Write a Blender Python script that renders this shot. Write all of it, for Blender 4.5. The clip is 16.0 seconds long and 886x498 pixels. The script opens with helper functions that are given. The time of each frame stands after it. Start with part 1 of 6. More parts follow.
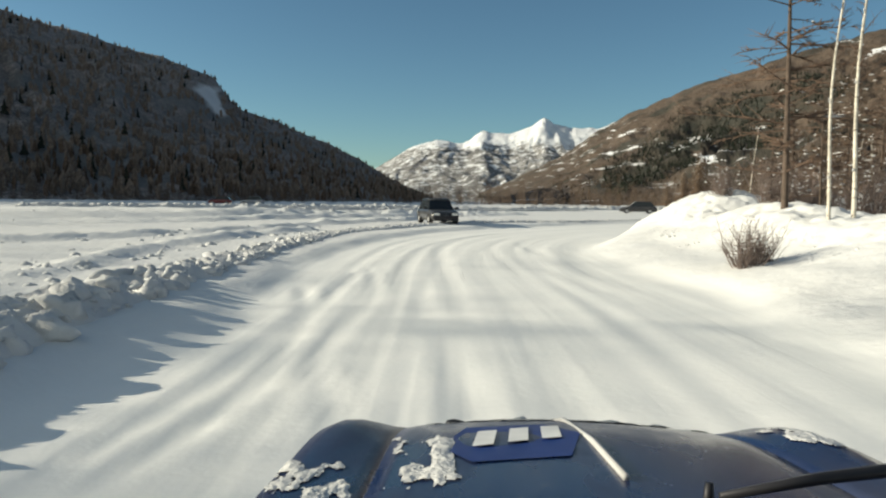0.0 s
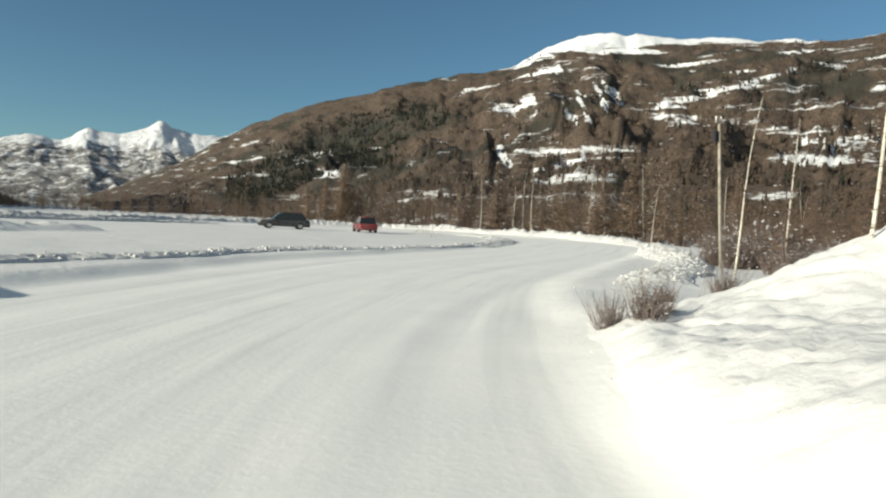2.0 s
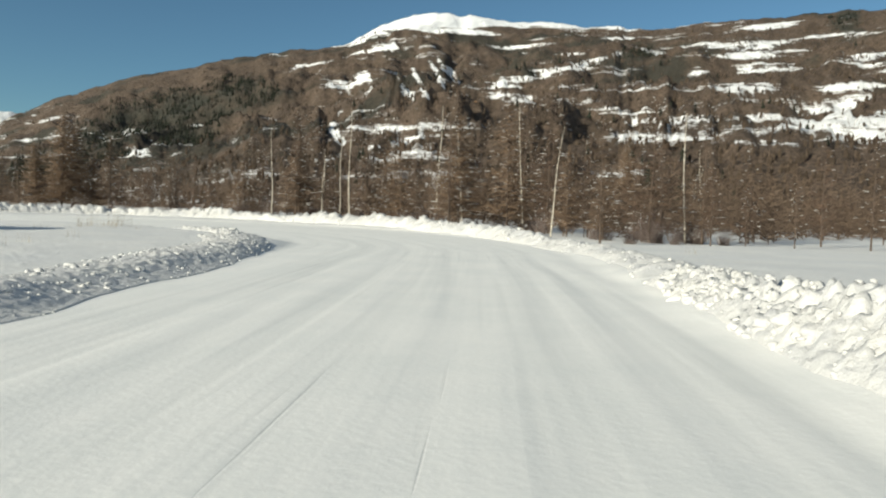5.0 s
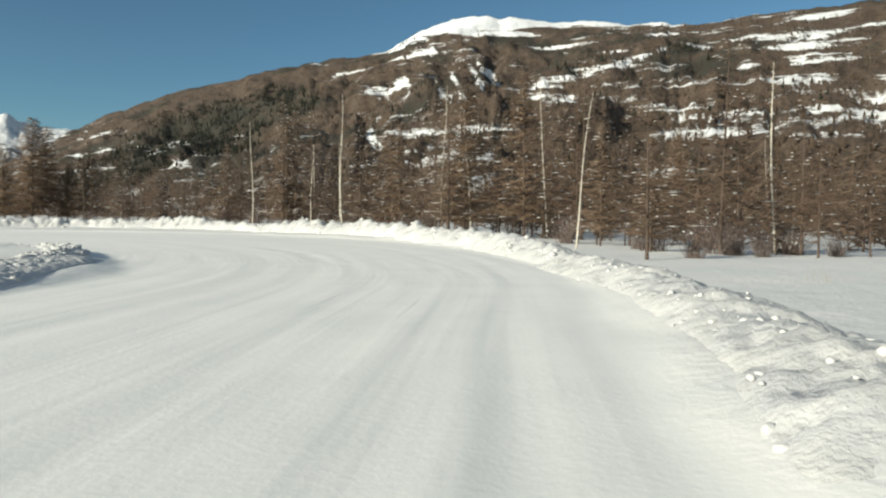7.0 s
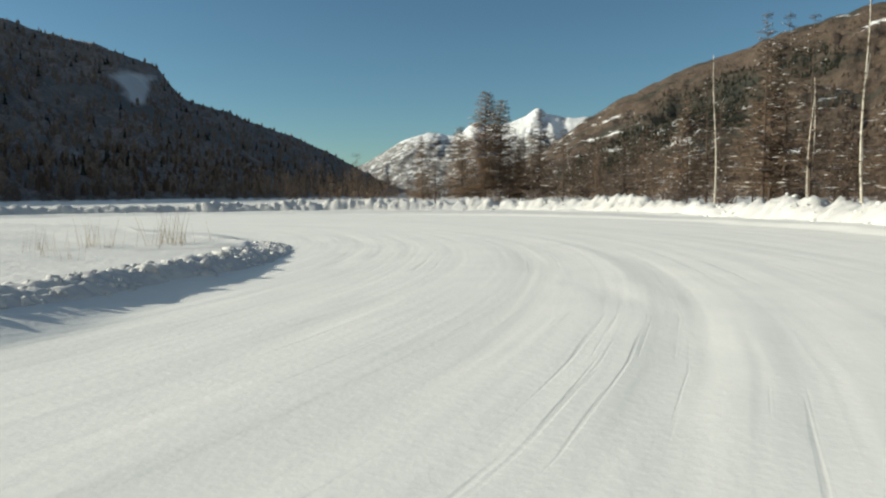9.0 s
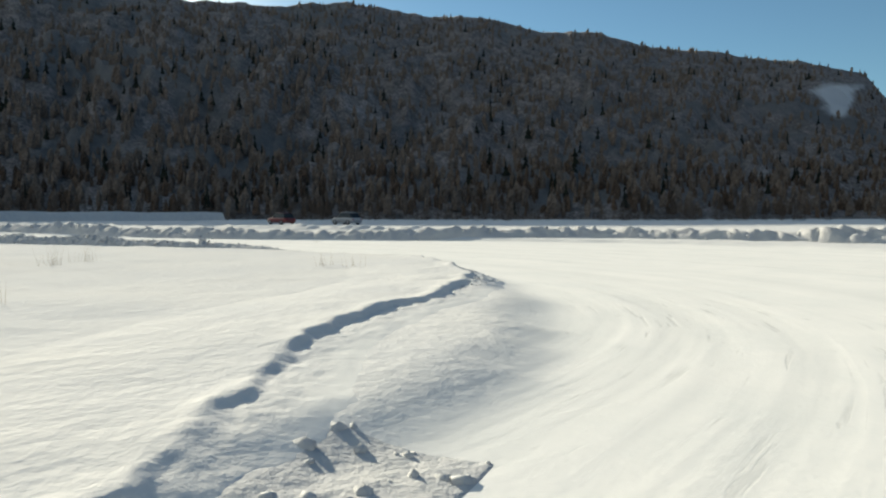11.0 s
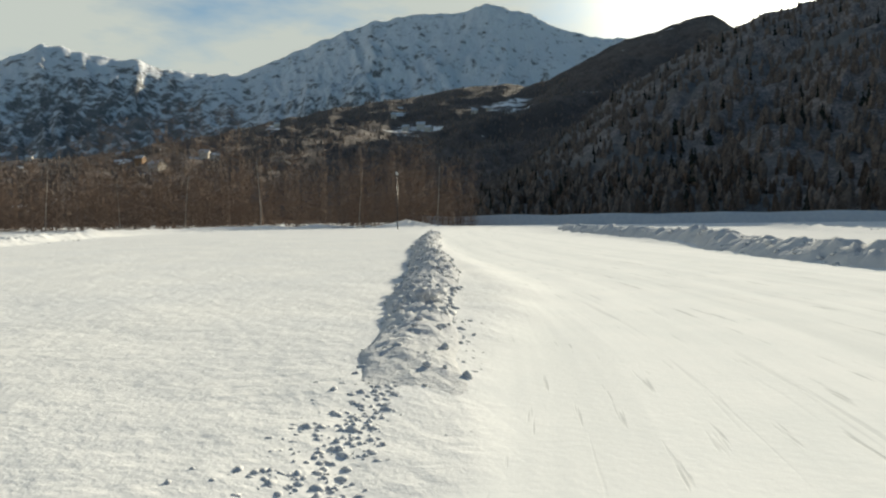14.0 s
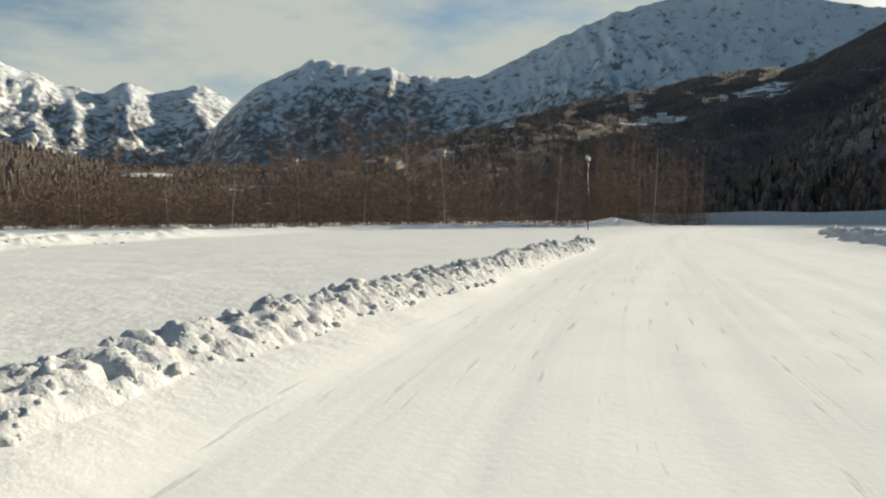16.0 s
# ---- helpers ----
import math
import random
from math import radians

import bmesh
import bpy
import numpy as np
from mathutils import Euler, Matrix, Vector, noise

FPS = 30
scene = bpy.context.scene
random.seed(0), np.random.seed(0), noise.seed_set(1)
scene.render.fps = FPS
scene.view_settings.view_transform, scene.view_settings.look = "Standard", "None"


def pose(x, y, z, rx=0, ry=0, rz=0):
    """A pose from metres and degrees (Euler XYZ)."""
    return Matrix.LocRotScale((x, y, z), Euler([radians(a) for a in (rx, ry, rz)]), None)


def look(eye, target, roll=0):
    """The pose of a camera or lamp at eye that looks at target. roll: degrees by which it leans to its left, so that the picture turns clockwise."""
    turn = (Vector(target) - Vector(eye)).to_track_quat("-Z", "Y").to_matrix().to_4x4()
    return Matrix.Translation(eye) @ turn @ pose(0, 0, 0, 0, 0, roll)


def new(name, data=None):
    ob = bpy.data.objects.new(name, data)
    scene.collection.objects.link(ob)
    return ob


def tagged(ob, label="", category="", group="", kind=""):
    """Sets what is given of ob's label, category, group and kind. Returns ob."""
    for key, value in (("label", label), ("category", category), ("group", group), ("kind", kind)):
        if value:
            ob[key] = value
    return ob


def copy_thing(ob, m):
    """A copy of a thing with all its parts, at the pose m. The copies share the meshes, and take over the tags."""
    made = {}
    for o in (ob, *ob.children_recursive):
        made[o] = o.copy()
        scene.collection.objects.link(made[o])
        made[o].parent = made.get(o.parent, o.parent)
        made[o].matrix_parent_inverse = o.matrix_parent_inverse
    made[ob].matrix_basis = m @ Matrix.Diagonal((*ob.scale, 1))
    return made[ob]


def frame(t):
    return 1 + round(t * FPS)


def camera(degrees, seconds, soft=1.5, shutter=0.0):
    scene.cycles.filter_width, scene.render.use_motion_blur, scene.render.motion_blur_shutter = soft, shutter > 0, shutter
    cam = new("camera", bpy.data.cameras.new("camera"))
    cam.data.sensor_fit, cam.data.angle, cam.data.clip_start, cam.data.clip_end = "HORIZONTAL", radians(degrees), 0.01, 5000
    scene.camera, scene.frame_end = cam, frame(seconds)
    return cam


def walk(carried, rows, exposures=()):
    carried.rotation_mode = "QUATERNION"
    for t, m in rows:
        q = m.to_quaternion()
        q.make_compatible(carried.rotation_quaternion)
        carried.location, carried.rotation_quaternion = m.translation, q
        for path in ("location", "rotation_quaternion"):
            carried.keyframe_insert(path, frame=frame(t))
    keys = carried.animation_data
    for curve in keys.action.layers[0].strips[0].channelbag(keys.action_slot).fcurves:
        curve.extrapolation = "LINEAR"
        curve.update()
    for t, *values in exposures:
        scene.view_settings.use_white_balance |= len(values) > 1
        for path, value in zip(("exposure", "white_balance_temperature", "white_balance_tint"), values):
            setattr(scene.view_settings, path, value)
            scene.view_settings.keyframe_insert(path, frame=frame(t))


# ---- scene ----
cam = camera(64.8, 16.0, 2.2)
PATH = [
    (0, (-0.00, 0.00, 1.30), (-0.00, 9.98, 0.61), 0.8),
    (0.5, (0.22, 6.48, 1.25), (1.64, 16.34, 0.40), 3.3),
    (1, (1.17, 12.92, 1.23), (4.26, 22.41, 0.56), 2.7),
    (1.5, (2.77, 19.04, 1.19), (6.97, 28.11, 0.79), 2.7),
    (2, (4.69, 24.31, 1.19), (9.73, 32.94, 0.83), 2.7),
    (2.5, (7.42, 29.60, 1.29), (13.18, 37.76, 0.84), 1.8),
    (3, (10.43, 34.03, 1.30), (16.95, 41.58, 0.54), 3.2),
    (3.5, (13.80, 38.22, 1.24), (21.52, 44.57, 0.90), 2.9),
    (4, (17.16, 41.51, 1.23), (25.84, 46.46, 0.95), 2.4),
    (4.5, (21.64, 45.57, 1.25), (29.89, 51.21, 0.95), 1.9),
    (5, (25.88, 48.98, 1.25), (32.74, 56.24, 0.74), 1.9),
    (5.2, (27.28, 50.31, 1.26), (33.47, 58.15, 0.76), 1.0),
    (5.65, (29.80, 52.00, 1.25), (35.31, 60.33, 0.78), 0.0),
    (6.2, (32.00, 53.30, 1.25), (37.87, 61.38, 0.78), 0.0),
    (6.75, (33.90, 54.30, 1.25), (40.25, 62.01, 0.78), 0.0),
    (7.3, (36.27, 56.55, 1.25), (42.62, 64.27, 0.80), 1.2),
    (7.5, (37.40, 58.05, 1.27), (43.61, 65.87, 0.72), 0.6),
    (8, (39.88, 61.33, 1.29), (44.35, 70.27, 0.89), -0.9),
    (8.5, (42.08, 64.93, 1.25), (44.06, 74.72, 0.69), -1.4),
    (9, (43.31, 68.14, 1.20), (43.29, 78.11, 0.42), -0.4),
    (9.5, (44.57, 70.85, 1.23), (41.95, 80.49, 0.87), 0.2),
    (9.7, (44.73, 72.23, 1.24), (41.02, 81.50, 0.79), -0.5),
    (10.2, (44.30, 76.20, 1.25), (38.57, 84.38, 0.78), 0.0),
    (10.75, (42.60, 81.60, 1.25), (35.24, 88.35, 0.78), 0.0),
    (11.3, (39.80, 86.20, 1.25), (31.15, 91.19, 0.78), 0.0),
    (11.8, (37.79, 89.12, 1.23), (28.28, 92.18, 0.86), 0.1),
    (12, (37.12, 90.06, 1.24), (27.47, 92.68, 0.89), 1.3),
    (12.5, (34.55, 92.43, 1.26), (24.60, 93.35, 0.85), 3.2),
    (13, (31.19, 93.99, 1.27), (21.30, 92.63, 0.71), 1.9),
    (13.5, (27.71, 95.37, 1.27), (18.41, 91.73, 0.76), -1.0),
    (14, (24.11, 95.84, 1.22), (15.30, 91.12, 0.80), -0.7),
    (14.5, (19.65, 95.54, 1.26), (11.65, 89.55, 1.01), -1.2),
    (15, (15.49, 94.56, 1.26), (7.94, 88.02, 0.91), -1.0),
    (15.5, (10.77, 92.61, 1.23), (3.82, 85.43, 0.95), -0.8),
    (16, (6.46, 90.14, 1.25), (-0.30, 82.78, 0.82), -0.4),
]
walk(cam, [(t, look(eye, target, roll)) for t, eye, target, roll in PATH],
     exposures=[(0.0, 0.6, 7250, 3), (1.0, 0.5, 7050, 3), (3.0, 0.46, 6900, 3), (8.5, 0.47, 6850, 2), (9.7, 0.52, 7150, 3), (11.8, 0.95, 7250, 4), (12.6, 0.93, 7250, 4), (13.5, 0.82, 7300, 4), (14.5, 0.72, 7350, 4), (16.0, 0.66, 7400, 5)])

# ---- light ----
SUN_AZ, SUN_EL = 88.0, 17.5
world = bpy.data.worlds.new("world")
scene.world = world
world.use_nodes = True
wn, wl = world.node_tree.nodes, world.node_tree.links
wn.clear()
w_out = wn.new("ShaderNodeOutputWorld")
w_bg = wn.new("ShaderNodeBackground")
w_sky = wn.new("ShaderNodeTexSky")
w_sky.sky_type = "NISHITA"
w_sky.sun_disc = False
w_sky.sun_elevation = radians(SUN_EL)
w_sky.sun_rotation = radians(-SUN_AZ)
w_sky.altitude = 1200
w_sky.air_density, w_sky.dust_density, w_sky.ozone_density = 1.0, 0.4, 3.0
w_bg.inputs["Strength"].default_value = 0.067
# thin cloud over the south-western ranges
w_tc = wn.new("ShaderNodeTexCoord")
w_map = wn.new("ShaderNodeMapping")
w_map.inputs["Scale"].default_value = (1.6, 1.6, 5.0)
w_noise = wn.new("ShaderNodeTexNoise")
w_noise.inputs["Scale"].default_value, w_noise.inputs["Detail"].default_value, w_noise.inputs["Roughness"].default_value = 1.7, 7.0, 0.58
w_dot = wn.new("ShaderNodeVectorMath")
w_dot.operation = "DOT_PRODUCT"
w_dot.inputs[1].default_value = (-math.sin(radians(150)), math.cos(radians(150)), 0.0)
w_band = wn.new("ShaderNodeMapRange")
w_band.inputs["From Min"].default_value, w_band.inputs["From Max"].default_value = 0.15, 0.75
w_thr = wn.new("ShaderNodeMapRange")
w_thr.inputs["From Min"].default_value, w_thr.inputs["From Max"].default_value = 0.27, 0.52
w_mul = wn.new("ShaderNodeMath")
w_mul.operation = "MULTIPLY"
w_mix = wn.new("ShaderNodeMix")
w_mix.data_type = "RGBA"
w_ins = {s.name + s.type: s for s in w_mix.inputs}
w_ins["BRGBA"].default_value = (4.7, 5.25, 5.5, 1)
wl.new(w_tc.outputs["Generated"], w_map.inputs["Vector"])
wl.new(w_map.outputs["Vector"], w_noise.inputs["Vector"])
wl.new(w_tc.outputs["Generated"], w_dot.inputs[0])
wl.new(w_dot.outputs["Value"], w_band.inputs["Value"])
wl.new(w_noise.outputs["Fac"], w_thr.inputs["Value"])
wl.new(w_band.outputs["Result"], w_mul.inputs[0])
wl.new(w_thr.outputs["Result"], w_mul.inputs[1])
# a thinner veil over the eastern snow peak
w_dot_e = wn.new("ShaderNodeVectorMath")
w_dot_e.operation = "DOT_PRODUCT"
w_dot_e.inputs[1].default_value = (-math.sin(radians(-103)), math.cos(radians(-103)), 0.0)
w_band_e = wn.new("ShaderNodeMapRange")
w_band_e.inputs["From Min"].default_value, w_band_e.inputs["From Max"].default_value, w_band_e.inputs["To Max"].default_value = 0.86, 0.97, 0.75
w_veil = wn.new("ShaderNodeMath")
w_veil.operation = "MULTIPLY"
w_sum = wn.new("ShaderNodeMath")
w_sum.operation = "MAXIMUM"
wl.new(w_tc.outputs["Generated"], w_dot_e.inputs[0])
wl.new(w_dot_e.outputs["Value"], w_band_e.inputs["Value"])
wl.new(w_band_e.outputs["Result"], w_veil.inputs[0])
wl.new(w_thr.outputs["Result"], w_veil.inputs[1])
wl.new(w_mul.outputs["Value"], w_sum.inputs[0])
wl.new(w_veil.outputs["Value"], w_sum.inputs[1])
wl.new(w_sum.outputs["Value"], w_ins["FactorVALUE"])
# clear winter air: a slightly teal sky
w_tint = wn.new("ShaderNodeVectorMath")
w_tint.operation = "MULTIPLY"
w_tint.inputs[1].default_value = (0.8, 0.98, 1.0)
wl.new(w_sky.outputs["Color"], w_tint.inputs[0])
wl.new(w_tint.outputs[0], w_ins["ARGBA"])
# the bright aureole that thin haze draws round the sun
w_sund = wn.new("ShaderNodeVectorMath")
w_sund.operation = "DOT_PRODUCT"
w_sund.inputs[1].default_value = (-math.sin(radians(SUN_AZ)) * math.cos(radians(SUN_EL)), math.cos(radians(SUN_AZ)) * math.cos(radians(SUN_EL)), math.sin(radians(SUN_EL)))
w_pos = wn.new("ShaderNodeMath")
w_pos.operation, w_pos.use_clamp = "MAXIMUM", True
w_pos.inputs[1].default_value = 0.0
w_pow = wn.new("ShaderNodeMath")
w_pow.operation = "POWER"
w_pow.inputs[1].default_value = 45.0
w_gain = wn.new("ShaderNodeVectorMath")
w_gain.operation = "SCALE"
w_gain.inputs[0].default_value = (32.0, 31.0, 29.0)
w_add = wn.new("ShaderNodeVectorMath")
w_add.operation = "ADD"
wl.new(w_tc.outputs["Generated"], w_sund.inputs[0])
wl.new(w_sund.outputs["Value"], w_pos.inputs[0])
wl.new(w_pos.outputs[0], w_pow.inputs[0])
wl.new(w_pow.outputs[0], w_gain.inputs["Scale"])
wl.new([o for o in w_mix.outputs if o.type == "RGBA"][0], w_add.inputs[0])
wl.new(w_gain.outputs[0], w_add.inputs[1])
wl.new(w_add.outputs[0], w_bg.inputs["Color"])
wl.new(w_bg.outputs["Background"], w_out.inputs["Surface"])

sun_data = bpy.data.lights.new("sun", "SUN")
sun_data.energy, sun_data.angle, sun_data.color = 4.5, radians(0.5), (1.0, 0.93, 0.82)
sun = new("sun", sun_data)
s_dir = Vector((-math.sin(radians(SUN_AZ)) * math.cos(radians(SUN_EL)), math.cos(radians(SUN_AZ)) * math.cos(radians(SUN_EL)), math.sin(radians(SUN_EL))))
sun.matrix_world = look(s_dir * 100, (0, 0, 0))


# ---- materials ----
class Mat:
    """Small wrapper to write node materials briefly."""

    def __init__(self, name, rough=0.7, metal=0.0):
        self.m = bpy.data.materials.new(name)
        self.m.use_nodes = True
        self.n, self.l = self.m.node_tree.nodes, self.m.node_tree.links
        self.b = self.n["Principled BSDF"]
        self.b.inputs["Roughness"].default_value = rough
        self.b.inputs["Metallic"].default_value = metal
        self.b.inputs["Specular IOR Level"].default_value = 0.3
        self.pos = self.n.new("ShaderNodeNewGeometry").outputs["Position"]

    def scaled(self, sx, sy, sz, vec=None):
        v = self.n.new("ShaderNodeMapping")
        v.inputs["Scale"].default_value = (sx, sy, sz)
        self.l.new(vec or self.pos, v.inputs["Vector"])
        return v.outputs["Vector"]

    def noise(self, scale, detail=4.0, rough=0.55, vec=None):
        t = self.n.new("ShaderNodeTexNoise")
        t.inputs["Scale"].default_value, t.inputs["Detail"].default_value, t.inputs["Roughness"].default_value = scale, detail, rough
        self.l.new(vec or self.pos, t.inputs["Vector"])
        return t.outputs["Fac"]

    def ramp(self, fac, stops):
        r = self.n.new("ShaderNodeValToRGB")
        while len(r.color_ramp.elements) < len(stops):
            r.color_ramp.elements.new(0.5)
        for e, (p, c) in zip(r.color_ramp.elements, stops):
            e.position, e.color = p, (*c, 1) if len(c) == 3 else c
        self.l.new(fac, r.inputs["Fac"])
        return r.outputs["Color"]

    def math(self, op, a, b=None, clamp=False):
        m = self.n.new("ShaderNodeMath")
        m.operation, m.use_clamp = op, clamp
        for k, v in ((0, a), (1, b)):
            if v is None:
                continue
            if isinstance(v, (int, float)):
                m.inputs[k].default_value = v
            else:
                self.l.new(v, m.inputs[k])
        return m.outputs[0]

    def mix(self, fac, a, b):
        m = self.n.new("ShaderNodeMix")
        m.data_type = "RGBA"
        if isinstance(fac, (int, float)):
            m.inputs["Factor"].default_value = fac
        else:
            self.l.new(fac, m.inputs["Factor"])
        for key, v in (("A", a), ("B", b)):
            s = [i for i in m.inputs if i.name == key and i.type == "RGBA"][0]
            if isinstance(v, tuple):
                s.default_value = (*v, 1)
            else:
                self.l.new(v, s)
        return [o for o in m.outputs if o.type == "RGBA"][0]

    def split(self, vec=None):
        s = self.n.new("ShaderNodeSeparateXYZ")
        self.l.new(vec or self.pos, s.inputs[0])
        return s.outputs

    def attr(self, name):
        a = self.n.new("ShaderNodeAttribute")
        a.attribute_name = name
        return a.outputs["Fac"]

    def color(self, c):
        if isinstance(c, tuple):
            self.b.inputs["Base Color"].default_value = (*c, 1)
        else:
            self.l.new(c, self.b.inputs["Base Color"])
        return self

    def rough(self, r):
        self.l.new(r, self.b.inputs["Roughness"])
        return self

    def bump(self, h, dist, strength=1.0):
        b = self.n.new("ShaderNodeBump")
        b.inputs["Distance"].default_value, b.inputs["Strength"].default_value = dist, strength
        self.l.new(h, b.inputs["Height"])
        if self.b.inputs["Normal"].is_linked:
            self.l.new(self.b.inputs["Normal"].links[0].from_socket, b.inputs["Normal"])
        self.l.new(b.outputs["Normal"], self.b.inputs["Normal"])
        return self


def snow_ground_material():
    m = Mat("snow_ground", 0.65)
    m.b.inputs["Specular IOR Level"].default_value = 0.0
    packed = m.attr("packed")
    fresh = m.ramp(m.noise(0.35, 6), [(0.3, (0.67, 0.68, 0.69)), (0.7, (0.74, 0.74, 0.73))])
    worn = m.ramp(m.noise(0.8, 8, 0.65), [(0.3, (0.79, 0.80, 0.79)), (0.55, (0.845, 0.845, 0.83)), (0.75, (0.875, 0.87, 0.85))])
    lane = m.n.new("ShaderNodeCombineXYZ")
    m.l.new(m.attr("lat"), lane.inputs[0])
    m.l.new(m.attr("run"), lane.inputs[1])
    wide = m.noise(1.0, 3, 0.5, m.scaled(1.1, 0.05, 1, lane.outputs[0]))
    fine = m.noise(1.0, 4, 0.65, m.scaled(3.6, 0.12, 1, lane.outputs[0]))
    worn = m.mix(m.math("MULTIPLY", m.ramp(fine, [(0.3, (1, 1, 1)), (0.55, (0, 0, 0))]), 0.06), worn, (0.62, 0.63, 0.62))
    broad = m.ramp(m.noise(1.0, 3, 0.6, m.scaled(1.1, 0.035, 1, lane.outputs[0])), [(0.34, (1, 1, 1)), (0.54, (0, 0, 0))])
    worn = m.mix(m.math("MULTIPLY", broad, 0.34), worn, (0.66, 0.675, 0.67))
    scratch = m.ramp(m.noise(1.0, 3, 0.6, m.scaled(6.0, 0.12, 1, lane.outputs[0])), [(0.63, (0, 0, 0)), (0.70, (1, 1, 1))])
    scratch = m.math("MULTIPLY", scratch, m.ramp(m.noise(0.12, 2), [(0.46, (0, 0, 0)), (0.58, (1, 1, 1))]))
    worn = m.mix(m.math("MULTIPLY", scratch, 0.3), worn, (0.42, 0.43, 0.43))
    dash = m.ramp(m.noise(1.0, 3, 0.6, m.scaled(8.0, 0.5, 1, lane.outputs[0])), [(0.62, (0, 0, 0)), (0.69, (1, 1, 1))])
    dash = m.math("MULTIPLY", dash, m.ramp(m.noise(0.09, 2), [(0.38, (0, 0, 0)), (0.5, (1, 1, 1))]))
    dash = m.math("MULTIPLY", dash, m.ramp(m.math("MULTIPLY", m.attr("run"), 0.004), [(0.46, (0.1, 0.1, 0.1)), (0.54, (1, 1, 1))]))
    worn = m.mix(m.math("MULTIPLY", dash, 0.5), worn, (0.42, 0.43, 0.42))
    m.color(m.mix(packed, fresh, worn))
    m.rough(m.math("SUBTRACT", 0.8, m.math("MULTIPLY", packed, 0.12)))
    loose = m.math("SUBTRACT", 1.0, packed)
    m.bump(m.math("MULTIPLY", m.noise(1.6, 5), loose), 0.03)
    m.bump(m.math("MULTIPLY", m.noise(5.5, 5, 0.6), loose), 0.022)
    m.bump(m.math("MULTIPLY", m.math("ADD", m.math("ADD", m.math("MULTIPLY", wide, 3.0), m.math("MULTIPLY", broad, -0.8)), m.math("MULTIPLY", fine, 0.12)), packed), 0.0065)
    m.bump(m.math("MULTIPLY", m.math("MAXIMUM", scratch, dash), packed), -0.002)
    m.bump(m.noise(14.0, 5), 0.003)
    return m.m


def snow_material():
    m = Mat("snow", 0.7)
    m.b.inputs["Specular IOR Level"].default_value = 0.0
    m.color(m.ramp(m.noise(1.5, 5), [(0.3, (0.53, 0.54, 0.56)), (0.7, (0.63, 0.63, 0.62))]))
    m.bump(m.noise(7.0, 5), 0.03)
    m.bump(m.noise(26.0, 4, 0.6), 0.01)
    return m.m


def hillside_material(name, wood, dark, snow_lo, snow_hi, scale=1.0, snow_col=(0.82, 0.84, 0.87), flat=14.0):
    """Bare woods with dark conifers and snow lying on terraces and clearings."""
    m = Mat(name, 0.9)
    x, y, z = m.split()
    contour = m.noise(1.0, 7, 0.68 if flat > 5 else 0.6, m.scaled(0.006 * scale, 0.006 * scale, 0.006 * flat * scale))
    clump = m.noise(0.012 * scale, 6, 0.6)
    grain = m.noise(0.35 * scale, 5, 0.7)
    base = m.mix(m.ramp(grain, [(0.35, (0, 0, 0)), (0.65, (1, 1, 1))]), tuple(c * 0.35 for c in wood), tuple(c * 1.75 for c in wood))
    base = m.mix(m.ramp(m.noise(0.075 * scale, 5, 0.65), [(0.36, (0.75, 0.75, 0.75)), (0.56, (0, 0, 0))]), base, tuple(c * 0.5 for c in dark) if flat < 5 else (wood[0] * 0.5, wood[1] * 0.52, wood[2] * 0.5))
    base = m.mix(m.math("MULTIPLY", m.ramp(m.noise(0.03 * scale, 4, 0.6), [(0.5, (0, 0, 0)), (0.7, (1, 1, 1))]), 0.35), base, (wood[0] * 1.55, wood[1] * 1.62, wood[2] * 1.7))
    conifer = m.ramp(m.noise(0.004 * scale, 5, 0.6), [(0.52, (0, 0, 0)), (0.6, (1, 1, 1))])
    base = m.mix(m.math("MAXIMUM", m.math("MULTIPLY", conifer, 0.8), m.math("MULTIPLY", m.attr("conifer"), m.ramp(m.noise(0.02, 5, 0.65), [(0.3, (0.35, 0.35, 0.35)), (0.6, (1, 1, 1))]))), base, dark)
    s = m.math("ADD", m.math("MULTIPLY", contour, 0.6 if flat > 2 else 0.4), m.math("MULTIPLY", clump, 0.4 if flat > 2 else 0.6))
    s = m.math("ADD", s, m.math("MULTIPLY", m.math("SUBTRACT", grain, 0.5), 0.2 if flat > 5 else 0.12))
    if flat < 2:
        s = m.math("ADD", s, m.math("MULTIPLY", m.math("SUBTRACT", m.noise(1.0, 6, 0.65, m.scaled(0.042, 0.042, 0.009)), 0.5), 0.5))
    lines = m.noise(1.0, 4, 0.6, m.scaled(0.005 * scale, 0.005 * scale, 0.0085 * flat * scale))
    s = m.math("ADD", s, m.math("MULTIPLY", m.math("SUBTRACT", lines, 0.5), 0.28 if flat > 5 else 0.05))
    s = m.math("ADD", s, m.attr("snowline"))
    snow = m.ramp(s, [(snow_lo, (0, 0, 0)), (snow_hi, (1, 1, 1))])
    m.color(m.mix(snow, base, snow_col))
    m.bump(m.noise(0.15 * scale, 6, 0.7), 4.0 / scale)
    if flat < 2:
        m.bump(m.noise(1.0, 7, 0.62, m.scaled(0.016, 0.016, 0.006)), 32.0)
        m.bump(m.noise(1.0, 6, 0.7, m.scaled(0.07, 0.07, 0.03)), 9.0)
    return m.m


def plain(name, col, rough=0.6, metal=0.0, var=0.15, scale=6.0, bump=0.0):
    m = Mat(name, rough, metal)
    m.color(m.ramp(m.noise(scale, 5), [(0.3, tuple(c * (1 - var) for c in col)), (0.7, tuple(min(1, c * (1 + var)) for c in col))]))
    if bump:
        m.bump(m.noise(scale * 4, 5), bump)
    return m.m


M_GROUND = snow_ground_material()
M_SNOW = snow_material()

# ---- helpers for building ----


